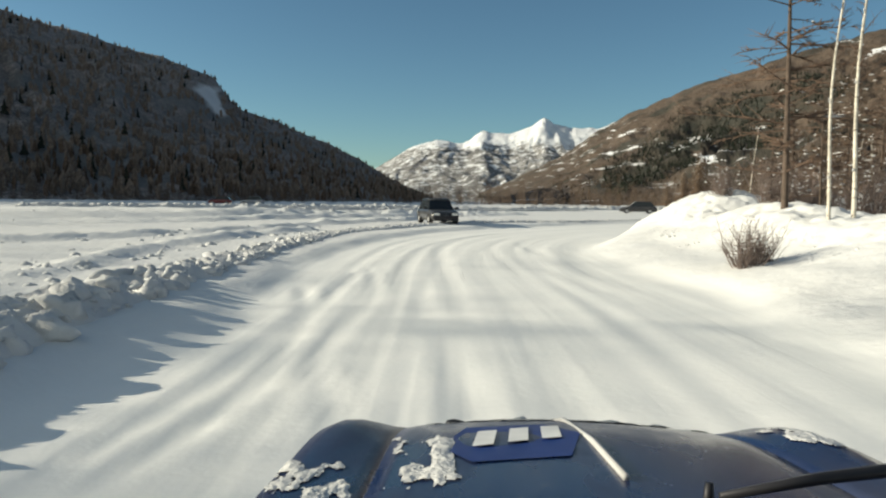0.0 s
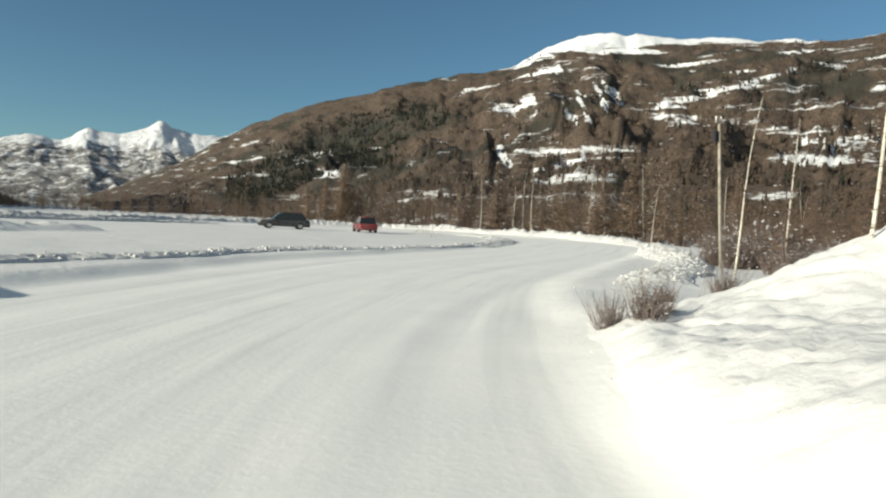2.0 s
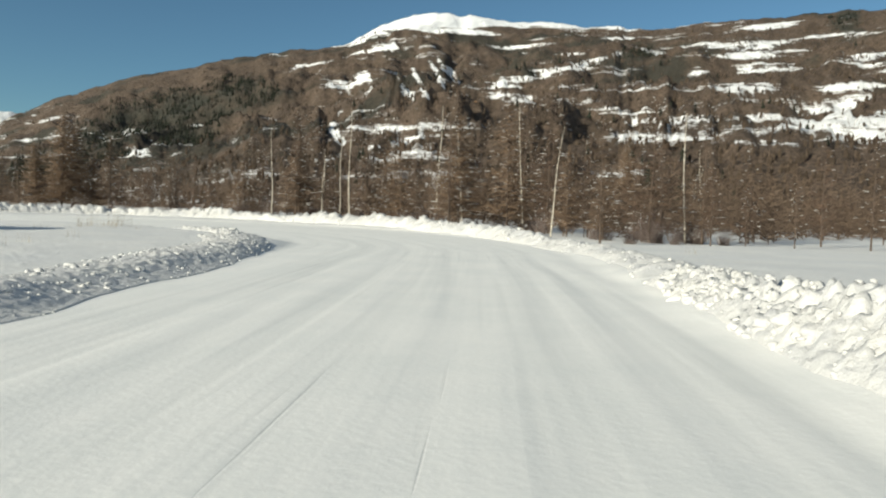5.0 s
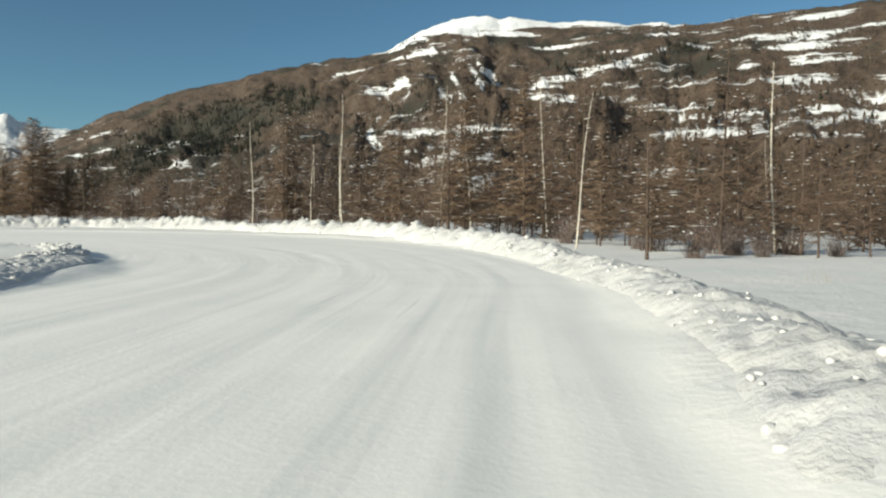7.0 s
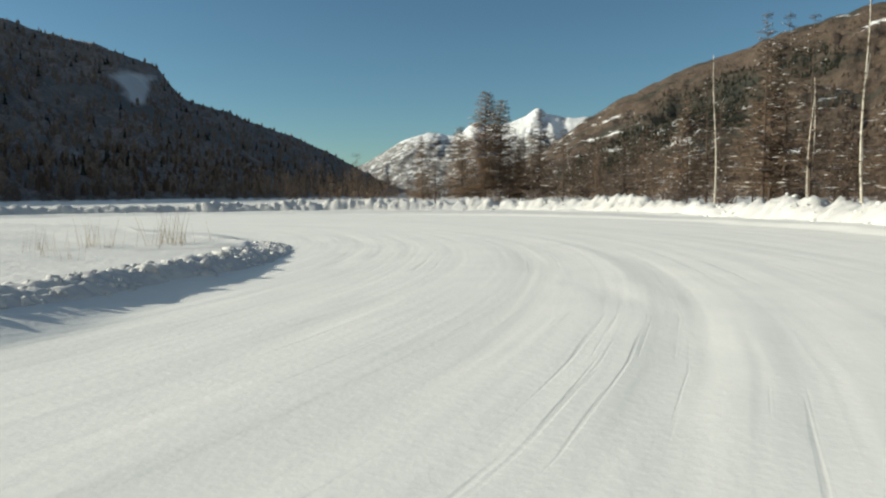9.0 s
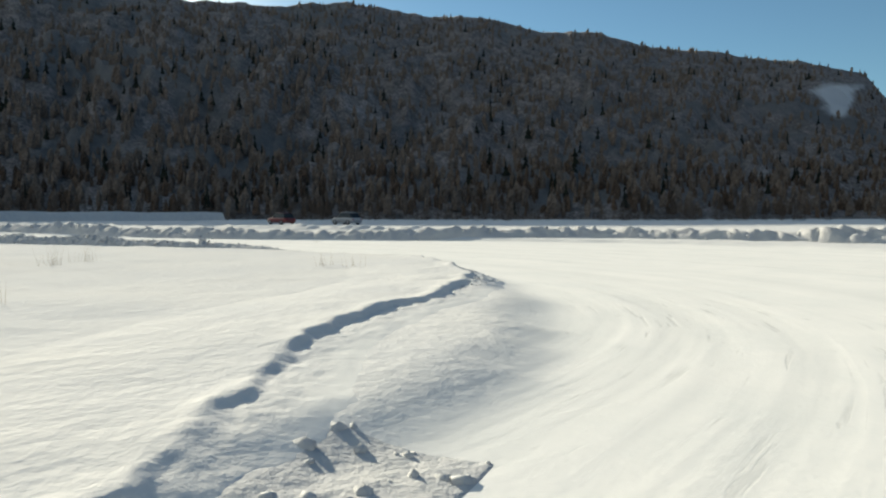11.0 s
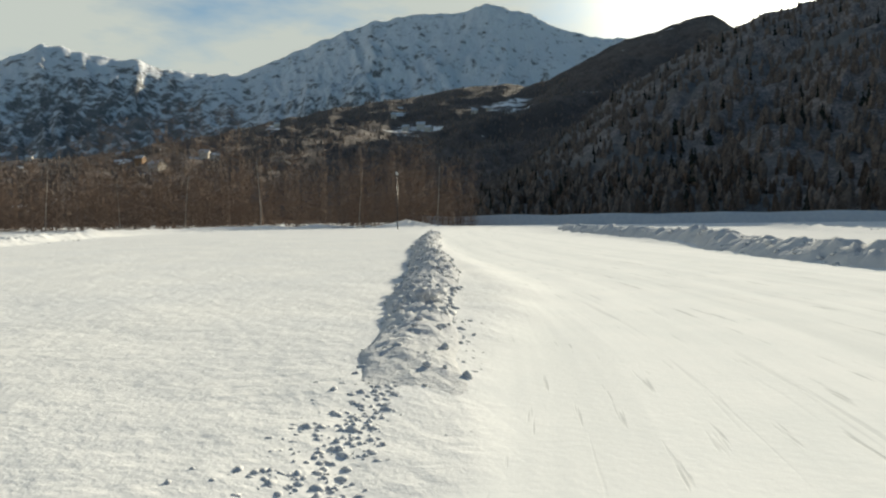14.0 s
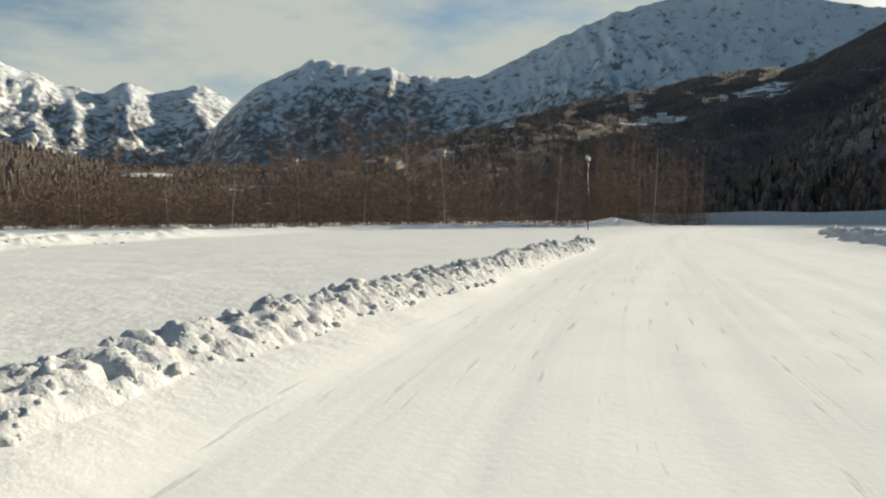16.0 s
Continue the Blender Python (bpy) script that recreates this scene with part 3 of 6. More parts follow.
def cut_edge(p, step, seed, label):
    """The upright edge where a plough cut the deep snow of the island, with crumbs at its foot."""
    line = polyline(p[:, :2], step)
    run = np.arange(len(line)) * step
    pr = np.r_[0, np.cumsum(np.hypot(*np.diff(p[:, :2], axis=0).T))]
    top, crumbs = np.interp(run, pr, p[:, 2])[:, None], np.interp(run, pr, p[:, 3])[:, None]
    tan = np.gradient(line, axis=0)
    tan /= np.hypot(tan[:, 0], tan[:, 1])[:, None] + 1e-9
    us = np.r_[np.linspace(-0.75, -0.16, 16), np.linspace(-0.13, 0.13, 12), np.linspace(0.17, 2.6, 18)][None, :]
    wob = 0.22 * (vnoise(run * 0.8, run * 0 + seed, seed, 2) - 0.5) + 0.12 * (vnoise(run * 3.5, run * 0 + seed, seed + 1, 3) - 0.5)
    off = us + wob[:, None]
    X, Y = line[:, :1] - tan[:, 1:] * off, line[:, 1:] + tan[:, :1] * off
    low = bare_z(X, Y)
    rise = np.clip((us + 0.09 + 0.08 * (vnoise(X * 6, Y * 6, seed + 2, 2) - 0.5)) / 0.15, 0, 1)
    fade = 1 - np.clip((us - 0.3) / 2.2, 0, 1)
    ends = np.clip(np.minimum(run, run[-1] - run) / 1.5, 0, 1)[:, None]
    level = top * (0.85 + 0.3 * vnoise(X * 0.9, Y * 0.9, seed + 3, 2)) + 0.05 * np.exp(-((us - 0.1) / 0.13) ** 2) * vnoise(X * 4, Y * 4, seed + 4, 2)
    Z = low + np.maximum(level - low, 0.0) * rise * rise * (3 - 2 * rise) * fade * fade * (3 - 2 * fade) * ends
    loose = crumbs * ends * np.clip((us + 0.72) / 0.5 - 0.5 * vnoise(X * 1.2, Y * 1.2, seed + 8, 2), 0, 1) * np.clip((0.02 - us) / 0.1, 0, 1)
    lumps = cells(X * 5.5, Y * 5.5, seed + 5) * (0.3 + vnoise(X * 1.6, Y * 1.6, seed + 6, 2)) + 0.4 * cells(X * 12, Y * 12, seed + 7)
    Z = Z + loose * 0.07 * lumps + 0.006 - 0.03 * np.clip((-0.45 - us) / 0.3, 0, 1) ** 2 - 0.03 * np.clip((us - 2.0) / 0.6, 0, 1)
    BANK_TOPS.append((X, Y, Z, np.where(loose > 0.35, 1.0, -1.0)))
    trodden = np.clip((-0.2 - us + 0.25 * (vnoise(X * 3, Y * 3, seed + 12, 2) - 0.5)) / 0.35, 0, 1) * (1 - 0.7 * np.clip(loose, 0, 1) * np.clip((us + 0.66) / 0.25, 0, 1))
    return tagged(grid_mesh("snow_bank", X, Y, Z, M_GROUND, [("packed", trodden)]), label, "snow bank", kind="structure")


cut_edge(np.array([(39.2, 82.5, 0.12, 0), (38.7, 84.2, 0.16, 0.2), (37.2, 85.6, 0.19, 0.3), (35.4, 87.1, 0.2, 0.3), (34.3, 88.5, 0.2, 0.3), (33.8, 89.5, 0.2, 0.3), (33.2, 90.3, 0.21, 0.4), (32.3, 91.3, 0.22, 0.6), (31.2, 92.1, 0.22, 1), (30.0, 92.8, 0.22, 1),
                   (28.6, 93.5, 0.21, 0.9), (26.9, 94.1, 0.2, 0.6), (25.4, 94.2, 0.15, 0.3), (22, 93.7, 0.1, 0.1), (19.5, 92.9, 0.08, 0.1)]), 0.06, 860, "low cut edge of snow round the hairpin island")


# ---- mountains round the valley ----
CX, CY = 22.0, 55.0


def ridge_mesh(name, label, mat, el, foot, crest, shape=1.3, rough=0.06, seed=1, snowline=None, step=0.25, rows=90, back=0.35, fields=(), relief=0.16, bare=(), gully=0.0, dark=(), streaks=()):
    """A mountainside: el = (azimuth, elevation of its skyline) pairs, foot and crest = distances at those azimuths,
    fields = snowfields (azimuth, elevation, half width, half height), streaks = snow-filled gullies and lanes from one direction to another."""
    el = sorted(el)
    az = np.arange(el[0][0], el[-1][0], step)
    e = np.interp(az, [a for a, _ in el], [b for _, b in el])
    kern = np.array([1, 2, 3, 2, 1]) / 9
    e = np.convolve(np.pad(e, 2, mode="edge"), kern, "valid")
    e = e + (vnoise(az * 1.1, az * 0, seed + 5, 4) - 0.5) * rough * 9 * np.clip(e / 6, 0, 1)
    f = np.interp(az, *zip(*foot))
    c = np.interp(az, *zip(*crest))
    s = np.r_[np.linspace(0, 1, rows), 1 + np.linspace(0.03, back, 8)]
    A, S = np.meshgrid(az, s, indexing="ij")
    E, F, C = e[:, None] + 0 * S, f[:, None] + 0 * S, c[:, None] + 0 * S
    R = F + (C - F) * S
    H = np.tan(np.radians(E)) * C
    P = np.where(S <= 1, np.clip(S, 0, 1) ** shape, 1 - (S - 1) * 1.6)
    X, Y = CX - np.sin(np.radians(A)) * R, CY + np.cos(np.radians(A)) * R
    k = 9.0 / np.median(C)
    spur = vnoise(A * 0.13 + 30 + S * 1.5, S * 3.0, seed, 4) - 0.5
    fine = vnoise(X * k * 2.2, Y * k * 2.2, seed + 9, 5, 0.58) - 0.5
    ravine = np.abs(vnoise(A * 0.6 + 5 * vnoise(A * 0.16 + 9, S * 2.2, seed + 31, 3) + 60, S * 2.0, seed + 21, 4, 0.6) - 0.5) * 2
    damp = np.clip(S * 4, 0, 1) * np.clip((1.02 - S) * 3 + 0.12, 0, 1)
    Z = H * P + H * (relief * spur + rough * 3 * fine + gully * (ravine - 0.35)) * damp - 2.0 * (S <= 0)
    lo = np.zeros_like(Z) if snowline is None else np.clip((Z / np.max(Z) - snowline[0]) / snowline[1], 0, 1) * snowline[2]
    EL = np.degrees(np.arctan2(Z - 1.25, R))
    ragged = vnoise(A * 1.2 + 7, EL * 5.5, seed + 41, 4, 0.6)
    lo = lo * (0.35 + 1.3 * vnoise(A * 0.7 + 3, EL * 2.6, seed + 47, 4, 0.6))
    for a0, e0, wa, we in fields:
        q = np.sqrt(((A - a0) / wa) ** 2 + ((EL - e0) / we) ** 2) + 0.7 * (ragged - 0.5)
        lo = lo + 0.22 * np.clip(1.35 - q, 0, 0.8) * (S < 1)
    for a0, e0, a1, e1 in streaks:
        u = np.clip(((A - a0) * (a1 - a0) + (EL - e0) * (e1 - e0)) / ((a1 - a0) ** 2 + (e1 - e0) ** 2), 0, 1)
        q = np.hypot(A - a0 - u * (a1 - a0), EL - e0 - u * (e1 - e0)) / 0.16 + 1.6 * (ragged - 0.5)
        lo = lo + 0.2 * np.clip(1.5 - q, 0, 0.8) * (S < 1)
    cf = np.zeros_like(Z)
    open_snow = np.zeros_like(Z)
    for a0, e0, wa, we in fields:
        open_snow = np.maximum(open_snow, 1.2 - np.sqrt(((A - a0) / wa) ** 2 + ((EL - e0) / we) ** 2))
    for a0, e0, wa, we in dark:
        cf = np.maximum(cf, np.clip(2.2 - 1.8 * np.sqrt(((A - a0) / wa) ** 2 + ((EL - e0) / we) ** 2), 0, 1))
    for a0, e0, wa, we, much in bare:
        lo = lo - much * np.clip(1.6 - np.sqrt(((A - a0) / wa) ** 2 + ((EL - e0) / we) ** 2), 0, 1)
    cf = np.where((open_snow > 0) & (S < 1), -1.0, cf)
    ob = grid_mesh(name, X, Y, Z, mat, [("snowline", lo), ("conifer", np.maximum(cf, 0))])
    tagged(ob, label, "mountain", kind="structure")
    return ob, (A, EL, X, Y, Z, S, cf)


M_HILL_R = hillside_material("brown_hillside", (0.096, 0.070, 0.053), (0.03, 0.032, 0.026), 0.57, 0.625, 1.6)
# slope's shade is painted as greyer, bluer snow, its haze as paler wood
M_HILL_L = hillside_material("shaded_hazy_slope", (0.23, 0.20, 0.19), (0.14, 0.145, 0.15), 0.6, 0.88, 2.2, (0.6, 0.62, 0.65), 3.0)
# rock tones raised to a soft grey, painting in the haze of distance
M_ALPS = hillside_material("snowy_peaks", (0.25, 0.24, 0.235), (0.16, 0.16, 0.165), 0.5, 0.63, 2.2, flat=1.0)
M_VILLAGE = hillside_material("lower_slope", (0.10, 0.08, 0.075), (0.06, 0.05, 0.05), 0.64, 0.68, 1.2)

FIELDS_R = [(-35.8, 9.9, 1.9, .28), (-37, 10.7, .65, .42), (-49.3, 9.3, 2.1, .28), (-67.3, 10, 2.6, .37), (-73.2, 9.8, 2.3, .28), (-74.3, 8.2, 4.2, .28), (-74.9, 7.2, 6, .37), (-62.1, 6.4, 6, .32), (-76.6, 6.2, 4.4, .19),
            (-58.5, 3.7, 2.3, .42), (-63.5, 4.6, 3.5, .14), (-44.6, 2.4, 1.1, .4), (-44.8, 3.2, 1.5, .23), (-68, 11.2, 2.8, .19), (-74.7, 11.7, 2, .19), (-77, 10.7, 1.3, .19), (-66.8, 13.1, 3.5, .19), (-68.3, 14.2, 1.8, .19),
            (-72, 13.3, 1.9, .14), (-82.7, 10.8, 1.3, .23), (-83.9, 8.6, 1.8, .28), (-63.3, 11.2, .9, .23), (-27.3, 1.8, .7, .23)]
FIELDS_TOP = [(-67.2, 12.4, 2.6, .14), (-30.3, 11.9, 1.9, .14), (-25.4, 10.1, .5, .2), (-49, 13.4, 1.6, .12), (-57.2, 13.9, 1.4, .12), (-54, 12.8, 1.9, .1), (-38.9, 13, 1.4, .12), (-69.7, 5.9, 2.8, .14), (-20, 4.0, 1.0, .3),
              (-42.5, 15.1, 4.5, .7), (-45.5, 14.6, 4, .4), (-55, 15.0, 5, .2), (-88, 8.0, 3, .3)]
STREAKS_R = [(-34.1, 3.9, -38.2, 5.1), (-38.2, 5.1, -42.5, 6.2), (-47.7, 10.4, -51.8, 11.3), (-51.8, 11.3, -57.3, 12.8), (-42.3, 12.1, -43.7, 10.3), (-43, 12.2, -44.8, 10.6), (-41, 11.5, -42.6, 9.5), (-40, 10.7, -41.6, 9),
             (-35.4, 7.9, -34.8, 6.5), (-34.8, 6.5, -35.9, 5.5), (-58.4, 7.6, -69.6, 7.9), (-31.6, 11.1, -39.3, 13.2), (-17.5, 4.6, -20.5, 5.6)]
hill_r, HR = ridge_mesh("mountain_sunny", "brown wooded mountainside with snow-filled terraces and a snowy top", M_HILL_R,
    [(-128, 4), (-112, 5), (-100, 8.2), (-92, 10.1), (-88, 11.0), (-85.4, 11.9), (-83.4, 12.7), (-81.5, 13.4), (-79, 14.5), (-73, 15.0), (-65, 15.0), (-60.5, 14.6), (-58, 14.8), (-53, 15.1), (-48, 15.3), (-43, 15.7), (-41, 15.5), (-39, 15.0), (-36.5, 13.9), (-34.5, 12.9), (-31, 12.5), (-28.5, 11.8), (-26, 11.3), (-23.5, 10.5), (-21, 9.85), (-18, 8.75), (-15.5, 7.7), (-13.3, 6.7), (-11.5, 5.5), (-9, 3.8), (-5, 1.8), (-2, 0.6)],
    [(-128, 160), (-60, 150), (-30, 190), (-2, 420)], [(-128, 900), (-70, 1000), (-45, 1150), (-25, 1500), (-13, 2000), (-2, 1800)], 1.25, 0.05, 11, (0.77, 0.2, 0.4), fields=FIELDS_R + FIELDS_TOP, streaks=STREAKS_R, rows=150, gully=0.035, bare=[(-21, 9.5, 7, 2.5, .3), (-29.5, 12.6, 4.5, 1.0, .4), (-40, 14.2, 1.2, .15, .3), (-43.5, 14.7, 1.5, .12, .3), (-47, 14.7, 1.6, .14, .35), (-50, 14.5, 2, .2, .35), (-45.2, 13.9, 1.6, .14, .3)],
    dark=[(-12.5, 1.6, 2.2, .9), (-15, 2.6, 2.6, 1.2), (-18, 4.3, 2.8, 1.5), (-20.5, 6.2, 2.8, 1.3), (-24, 7.4, 3, 1.3), (-27.8, 8.8, 2.8, 1.1), (-23, 5.6, 3, 1.2), (-72.9, 14.2, 1.0, .9), (-79.3, 13.3, 2.4, 1.0), (-58.9, 12.6, 1.6, .45), (-50.6, 11.4, .9, .55), (-39.3, 12.7, 1.1, .25), (-80.5, 10.1, .9, .9), (-45.3, 6.9, .45, .7)])
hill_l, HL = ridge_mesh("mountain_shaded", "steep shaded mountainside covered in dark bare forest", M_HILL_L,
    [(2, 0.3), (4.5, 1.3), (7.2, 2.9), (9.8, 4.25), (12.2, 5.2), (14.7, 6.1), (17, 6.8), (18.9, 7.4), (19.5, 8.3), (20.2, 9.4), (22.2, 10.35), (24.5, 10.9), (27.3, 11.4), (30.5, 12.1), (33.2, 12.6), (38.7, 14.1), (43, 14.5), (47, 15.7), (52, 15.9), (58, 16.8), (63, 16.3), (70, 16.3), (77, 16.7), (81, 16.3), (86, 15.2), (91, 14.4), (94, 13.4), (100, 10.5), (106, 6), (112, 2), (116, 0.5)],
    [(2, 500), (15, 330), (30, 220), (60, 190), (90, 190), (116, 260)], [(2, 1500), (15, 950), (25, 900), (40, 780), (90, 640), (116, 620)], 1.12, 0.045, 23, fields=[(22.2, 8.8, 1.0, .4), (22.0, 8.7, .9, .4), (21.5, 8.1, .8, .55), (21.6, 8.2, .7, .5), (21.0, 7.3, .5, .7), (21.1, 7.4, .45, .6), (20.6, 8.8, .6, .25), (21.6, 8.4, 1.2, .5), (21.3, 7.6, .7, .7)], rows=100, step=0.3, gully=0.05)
peaks_n, PN = ridge_mesh("mountain_peaks_north", "far snow-covered alpine peaks", M_ALPS,
    [(14, 1.5), (9, 1.6), (6.1, 2.5), (3, 4.4), (0.9, 5.0), (-1.1, 4.6), (-2.9, 5.8), (-5.1, 5.5), (-6.8, 6.0), (-7.8, 6.9), (-8.6, 6.2), (-10, 6.1), (-12.3, 5.8), (-13.4, 6.5), (-17, 6.0), (-24, 5.5), (-30, 5)],
    [(-30, 2600), (14, 2600)], [(-30, 4200), (14, 4200)], 1.1, 0.05, 41, (0.55, 0.2, 0.35), 0.16, gully=0.12, relief=0.3)
hill_mid, HM = ridge_mesh("mountain_midslope", "wooded lower slope with snowy clearings", M_VILLAGE,
    [(76, 4), (82, 8), (88, 11), (93, 13.2), (96, 15.2), (98, 14.8), (100, 14.3), (102.5, 13.6), (105.4, 12.5), (108.2, 11.1), (110, 10.7), (113, 11.0), (117, 10.3), (121, 9.8), (126, 9.2), (134, 7.2), (142, 5.4), (152, 4.4), (160, 4.2), (166, 5.4), (172, 7.2), (182, 9), (195, 9), (210, 8)],
    [(76, 700), (100, 500), (130, 260), (170, 190), (210, 180)], [(76, 1600), (110, 1500), (140, 1300), (160, 800), (210, 700)], 1.15, 0.05, 57, step=0.4,
    fields=[(118.3, 7.3, 2.2, .6), (120.1, 8.6, .8, .25), (130.3, 7.4, .8, .5), (135, 5.1, 2, .25), (138.5, 4.0, 1.6, .25), (147.7, 4.3, 1.0, .25), (150, 2.6, 1.6, .3), (111, 9.2, 2.6, .5), (141, 4.8, 1, .2), (158, 3.6, 2.2, .25)])
peaks_s, PS = ridge_mesh("mountain_peaks_south", "large snowy mountain massif under thin cloud", M_ALPS,
    [(80, 8), (86, 11), (95, 13.0), (102.7, 14.0), (106.3, 14.5), (108.1, 15.1), (110.3, 16.0), (112.5, 16.8), (114, 16.9), (116.2, 16.4), (119.9, 16.3), (123.2, 16.0), (126, 15.0), (128.2, 13.9), (130.6, 12.7), (133.7, 11.4), (135.5, 11.3), (139.4, 11.7), (141.2, 12.1), (145.7, 12.6), (147.5, 12.5), (148.8, 11.6), (151, 10.7), (152.8, 9.6), (154.5, 7.6), (157.3, 4.0)],
    [(80, 1700), (157.5, 1700)], [(80, 3300), (157.5, 3000)], 1.15, 0.05, 63, (0.28, 0.3, 0.2), 0.2, relief=0.26, gully=0.09, bare=[(143, 9.5, 6, 2, .1), (122, 12.5, 6, 1, .05)])
peaks_w, PW = ridge_mesh("mountain_peaks_west", "rocky snow-streaked peaks beyond the side valley", M_ALPS,
    [(147, 6), (153.2, 9.2), (155.3, 10.1), (156.5, 10.5), (159, 9.6), (161.3, 10.2), (162.8, 9.2), (165, 9.7), (167.8, 10.6), (169.5, 11.2), (173.6, 11.8), (180, 13), (195, 14), (215, 13), (232, 9)],
    [(147, 2300), (232, 2300)], [(147, 4000), (232, 4000)], 1.1, 0.06, 77, (0.2, 0.5, 0.16), 0.2, gully=0.1, relief=0.22)


peaks_e, PE = ridge_mesh("mountain_peaks_east", "far snowy mountain beyond the sunny slope", M_ALPS,
    [(-132, 6), (-118, 9), (-106, 10.5), (-98, 9.4), (-94, 10.4), (-91.5, 11.6), (-90.2, 11.9), (-89.4, 11.5), (-88, 11.2), (-85.8, 10.1), (-84, 9), (-80, 8)],
    [(-132, 2300), (-80, 2300)], [(-132, 3900), (-80, 3900)], 1.1, 0.05, 91, (0.3, 0.3, 0.25), 0.2, gully=0.1, relief=0.26)


# ---- woods on the slopes ----
def woods(name, label, hill, count, az, el_max, size, mat, seed, tiers=1, s_max=0.9, only_dark=False, el_min=-9.0):
    """Many small far trees on a mountainside, as one mesh."""
    A, EL, X, Y, Z, S, CF = hill
    rs = np.random.RandomState(seed)
    ok = np.argwhere((A > az[0]) & (A < az[1]) & (EL < el_max) & (EL > el_min) & (S < s_max) & (S > 0) & (CF > -0.5) & ((CF > 0.35) | (not only_dark)))
    verts, faces = [], []
    for i, j in ok[rs.randint(0, len(ok), count)]:
        i2, j2 = min(i + 1, A.shape[0] - 1), min(j + 1, A.shape[1] - 1)
        u, v = rs.rand(2)
        x, y = X[i, j] + u * (X[i2, j] - X[i, j]) + v * (X[i, j2] - X[i, j]), Y[i, j] + u * (Y[i2, j] - Y[i, j]) + v * (Y[i, j2] - Y[i, j])
        zz = Z[i, j] + u * (Z[i2, j] - Z[i, j]) + v * (Z[i, j2] - Z[i, j]) - 0.5
        h = size * rs.uniform(0.55, 1.25)
        r = h * rs.uniform(0.13, 0.24)
        for t in range(tiers):
            z0, z1 = zz + h * (0.12 + 0.3 * t) * (tiers > 1), zz + h * (0.6 + 0.4 * t / max(1, tiers - 1)) if tiers > 1 else zz + h
            n, b = 5, len(verts)
            a0 = rs.rand() * 6.28
            rr = r * (1 - 0.35 * t)
            for q in range(n):
                a = a0 + q * 6.283 / n
                w = rr * rs.uniform(0.5, 1.3)
                verts.append((x + w * math.cos(a), y + w * math.sin(a), z0 + rs.uniform(0, 0.15) * h))
            if tiers == 1:
                for q in range(n):
                    a = a0 + q * 6.283 / n + 0.5
                    w = rr * rs.uniform(0.5, 1.2)
                    verts.append((x + w * math.cos(a), y + w * math.sin(a), zz + h * rs.uniform(0.45, 0.75)))
                verts.append((x + rs.uniform(-0.3, 0.3) * r, y + rs.uniform(-0.3, 0.3) * r, z1))
                for q in range(n):
                    faces.append((b + q, b + (q + 1) % n, b + n + (q + 1) % n, b + n + q))
                    faces.append((b + n + q, b + n + (q + 1) % n, b + 2 * n))
            else:
                verts.append((x, y, z1))
                for q in range(n):
                    faces.append((b + q, b + (q + 1) % n, b + n))
    ob = link_mesh(name, verts, faces, mat)
    tagged(ob, label, "woods", kind="stuff")
    return ob


def island_material(name, lo, hi, frost=0.0, scale=1.2):
    """Twiggy far foliage: a colour of its own for each tree, broken up by fine grain and a little lying snow."""
    m = Mat(name, 0.95)
    g = m.n.new("ShaderNodeNewGeometry").outputs["Random Per Island"]
    base = m.ramp(g, [(0.0, lo), (1.0, hi)])
    grain = m.noise(scale, 5, 0.75)
    base = m.mix(m.ramp(grain, [(0.35, (0, 0, 0)), (0.65, (1, 1, 1))]), tuple(c * 0.45 for c in lo), base)
    if frost:
        base = m.mix(m.ramp(m.noise(scale * 2.2, 4, 0.7), [(1 - frost - 0.06, (0, 0, 0)), (1 - frost + 0.06, (1, 1, 1))]), base, (0.7, 0.72, 0.75))
    m.color(base)
    m.bump(grain, 0.6)
    return m.m


M_WOOD_R = island_material("bare_woods_brown", (0.062, 0.046, 0.034), (0.135, 0.099, 0.073), 0.26)
# lightened brown: the haze over the shaded slope is in the colour
M_WOOD_L = island_material("bare_woods_shade", (0.22, 0.175, 0.145), (0.31, 0.245, 0.203), 0.04)
M_CONIFER = island_material("conifer_woods", (0.012, 0.018, 0.012), (0.035, 0.04, 0.026), 0.3)
woods("woods_upper", "scattered bare trees and hedges between snowy terraces", HR, 15000, (-112, -8), 14.6, 3.4, M_WOOD_R, 202, 1, 0.985)
woods("conifers_slope", "dark conifer stand on the mountainside", HR, 3000, (-38, -12), 11.0, 6.5, M_CONIFER, 203, 3, only_dark=True)
woods("conifers_scattered", "scattered dark conifers among the terraces", HR, 160, (-95, -34), 12.5, 8.0, M_CONIFER, 204, 3)
woods("conifers_top", "dark conifer stands near the skyline", HR, 420, (-84, -48), 15.5, 6.0, M_CONIFER, 205, 3, 0.985, True, 9.0)
woods("woods_shaded", "dense bare forest on the shaded slope", HL, 7800, (3, 112), 17.0, 6.0, M_WOOD_L, 206, 1, 0.97)
M_WOOD_FOOT = island_material("bare_woods_foot", (0.10, 0.07, 0.052), (0.24, 0.165, 0.12), 0.3)
woods("woods_foot", "reddish-brown bare trees along the foot of the shaded slope", HL, 1700, (3, 112), 3.4, 5.0, M_WOOD_FOOT, 209, 1, 0.4)
woods("conifers_shaded", "dark snow-dusted conifers in the shaded forest", HL, 620, (3, 112), 16.0, 8.0, M_CONIFER, 207, 3, 0.9)
woods("woods_midslope", "bare dark woods on the lower slope below the village", HM, 9000, (90, 205), 11.5, 6.0, M_WOOD_L, 208, 1, 0.98)

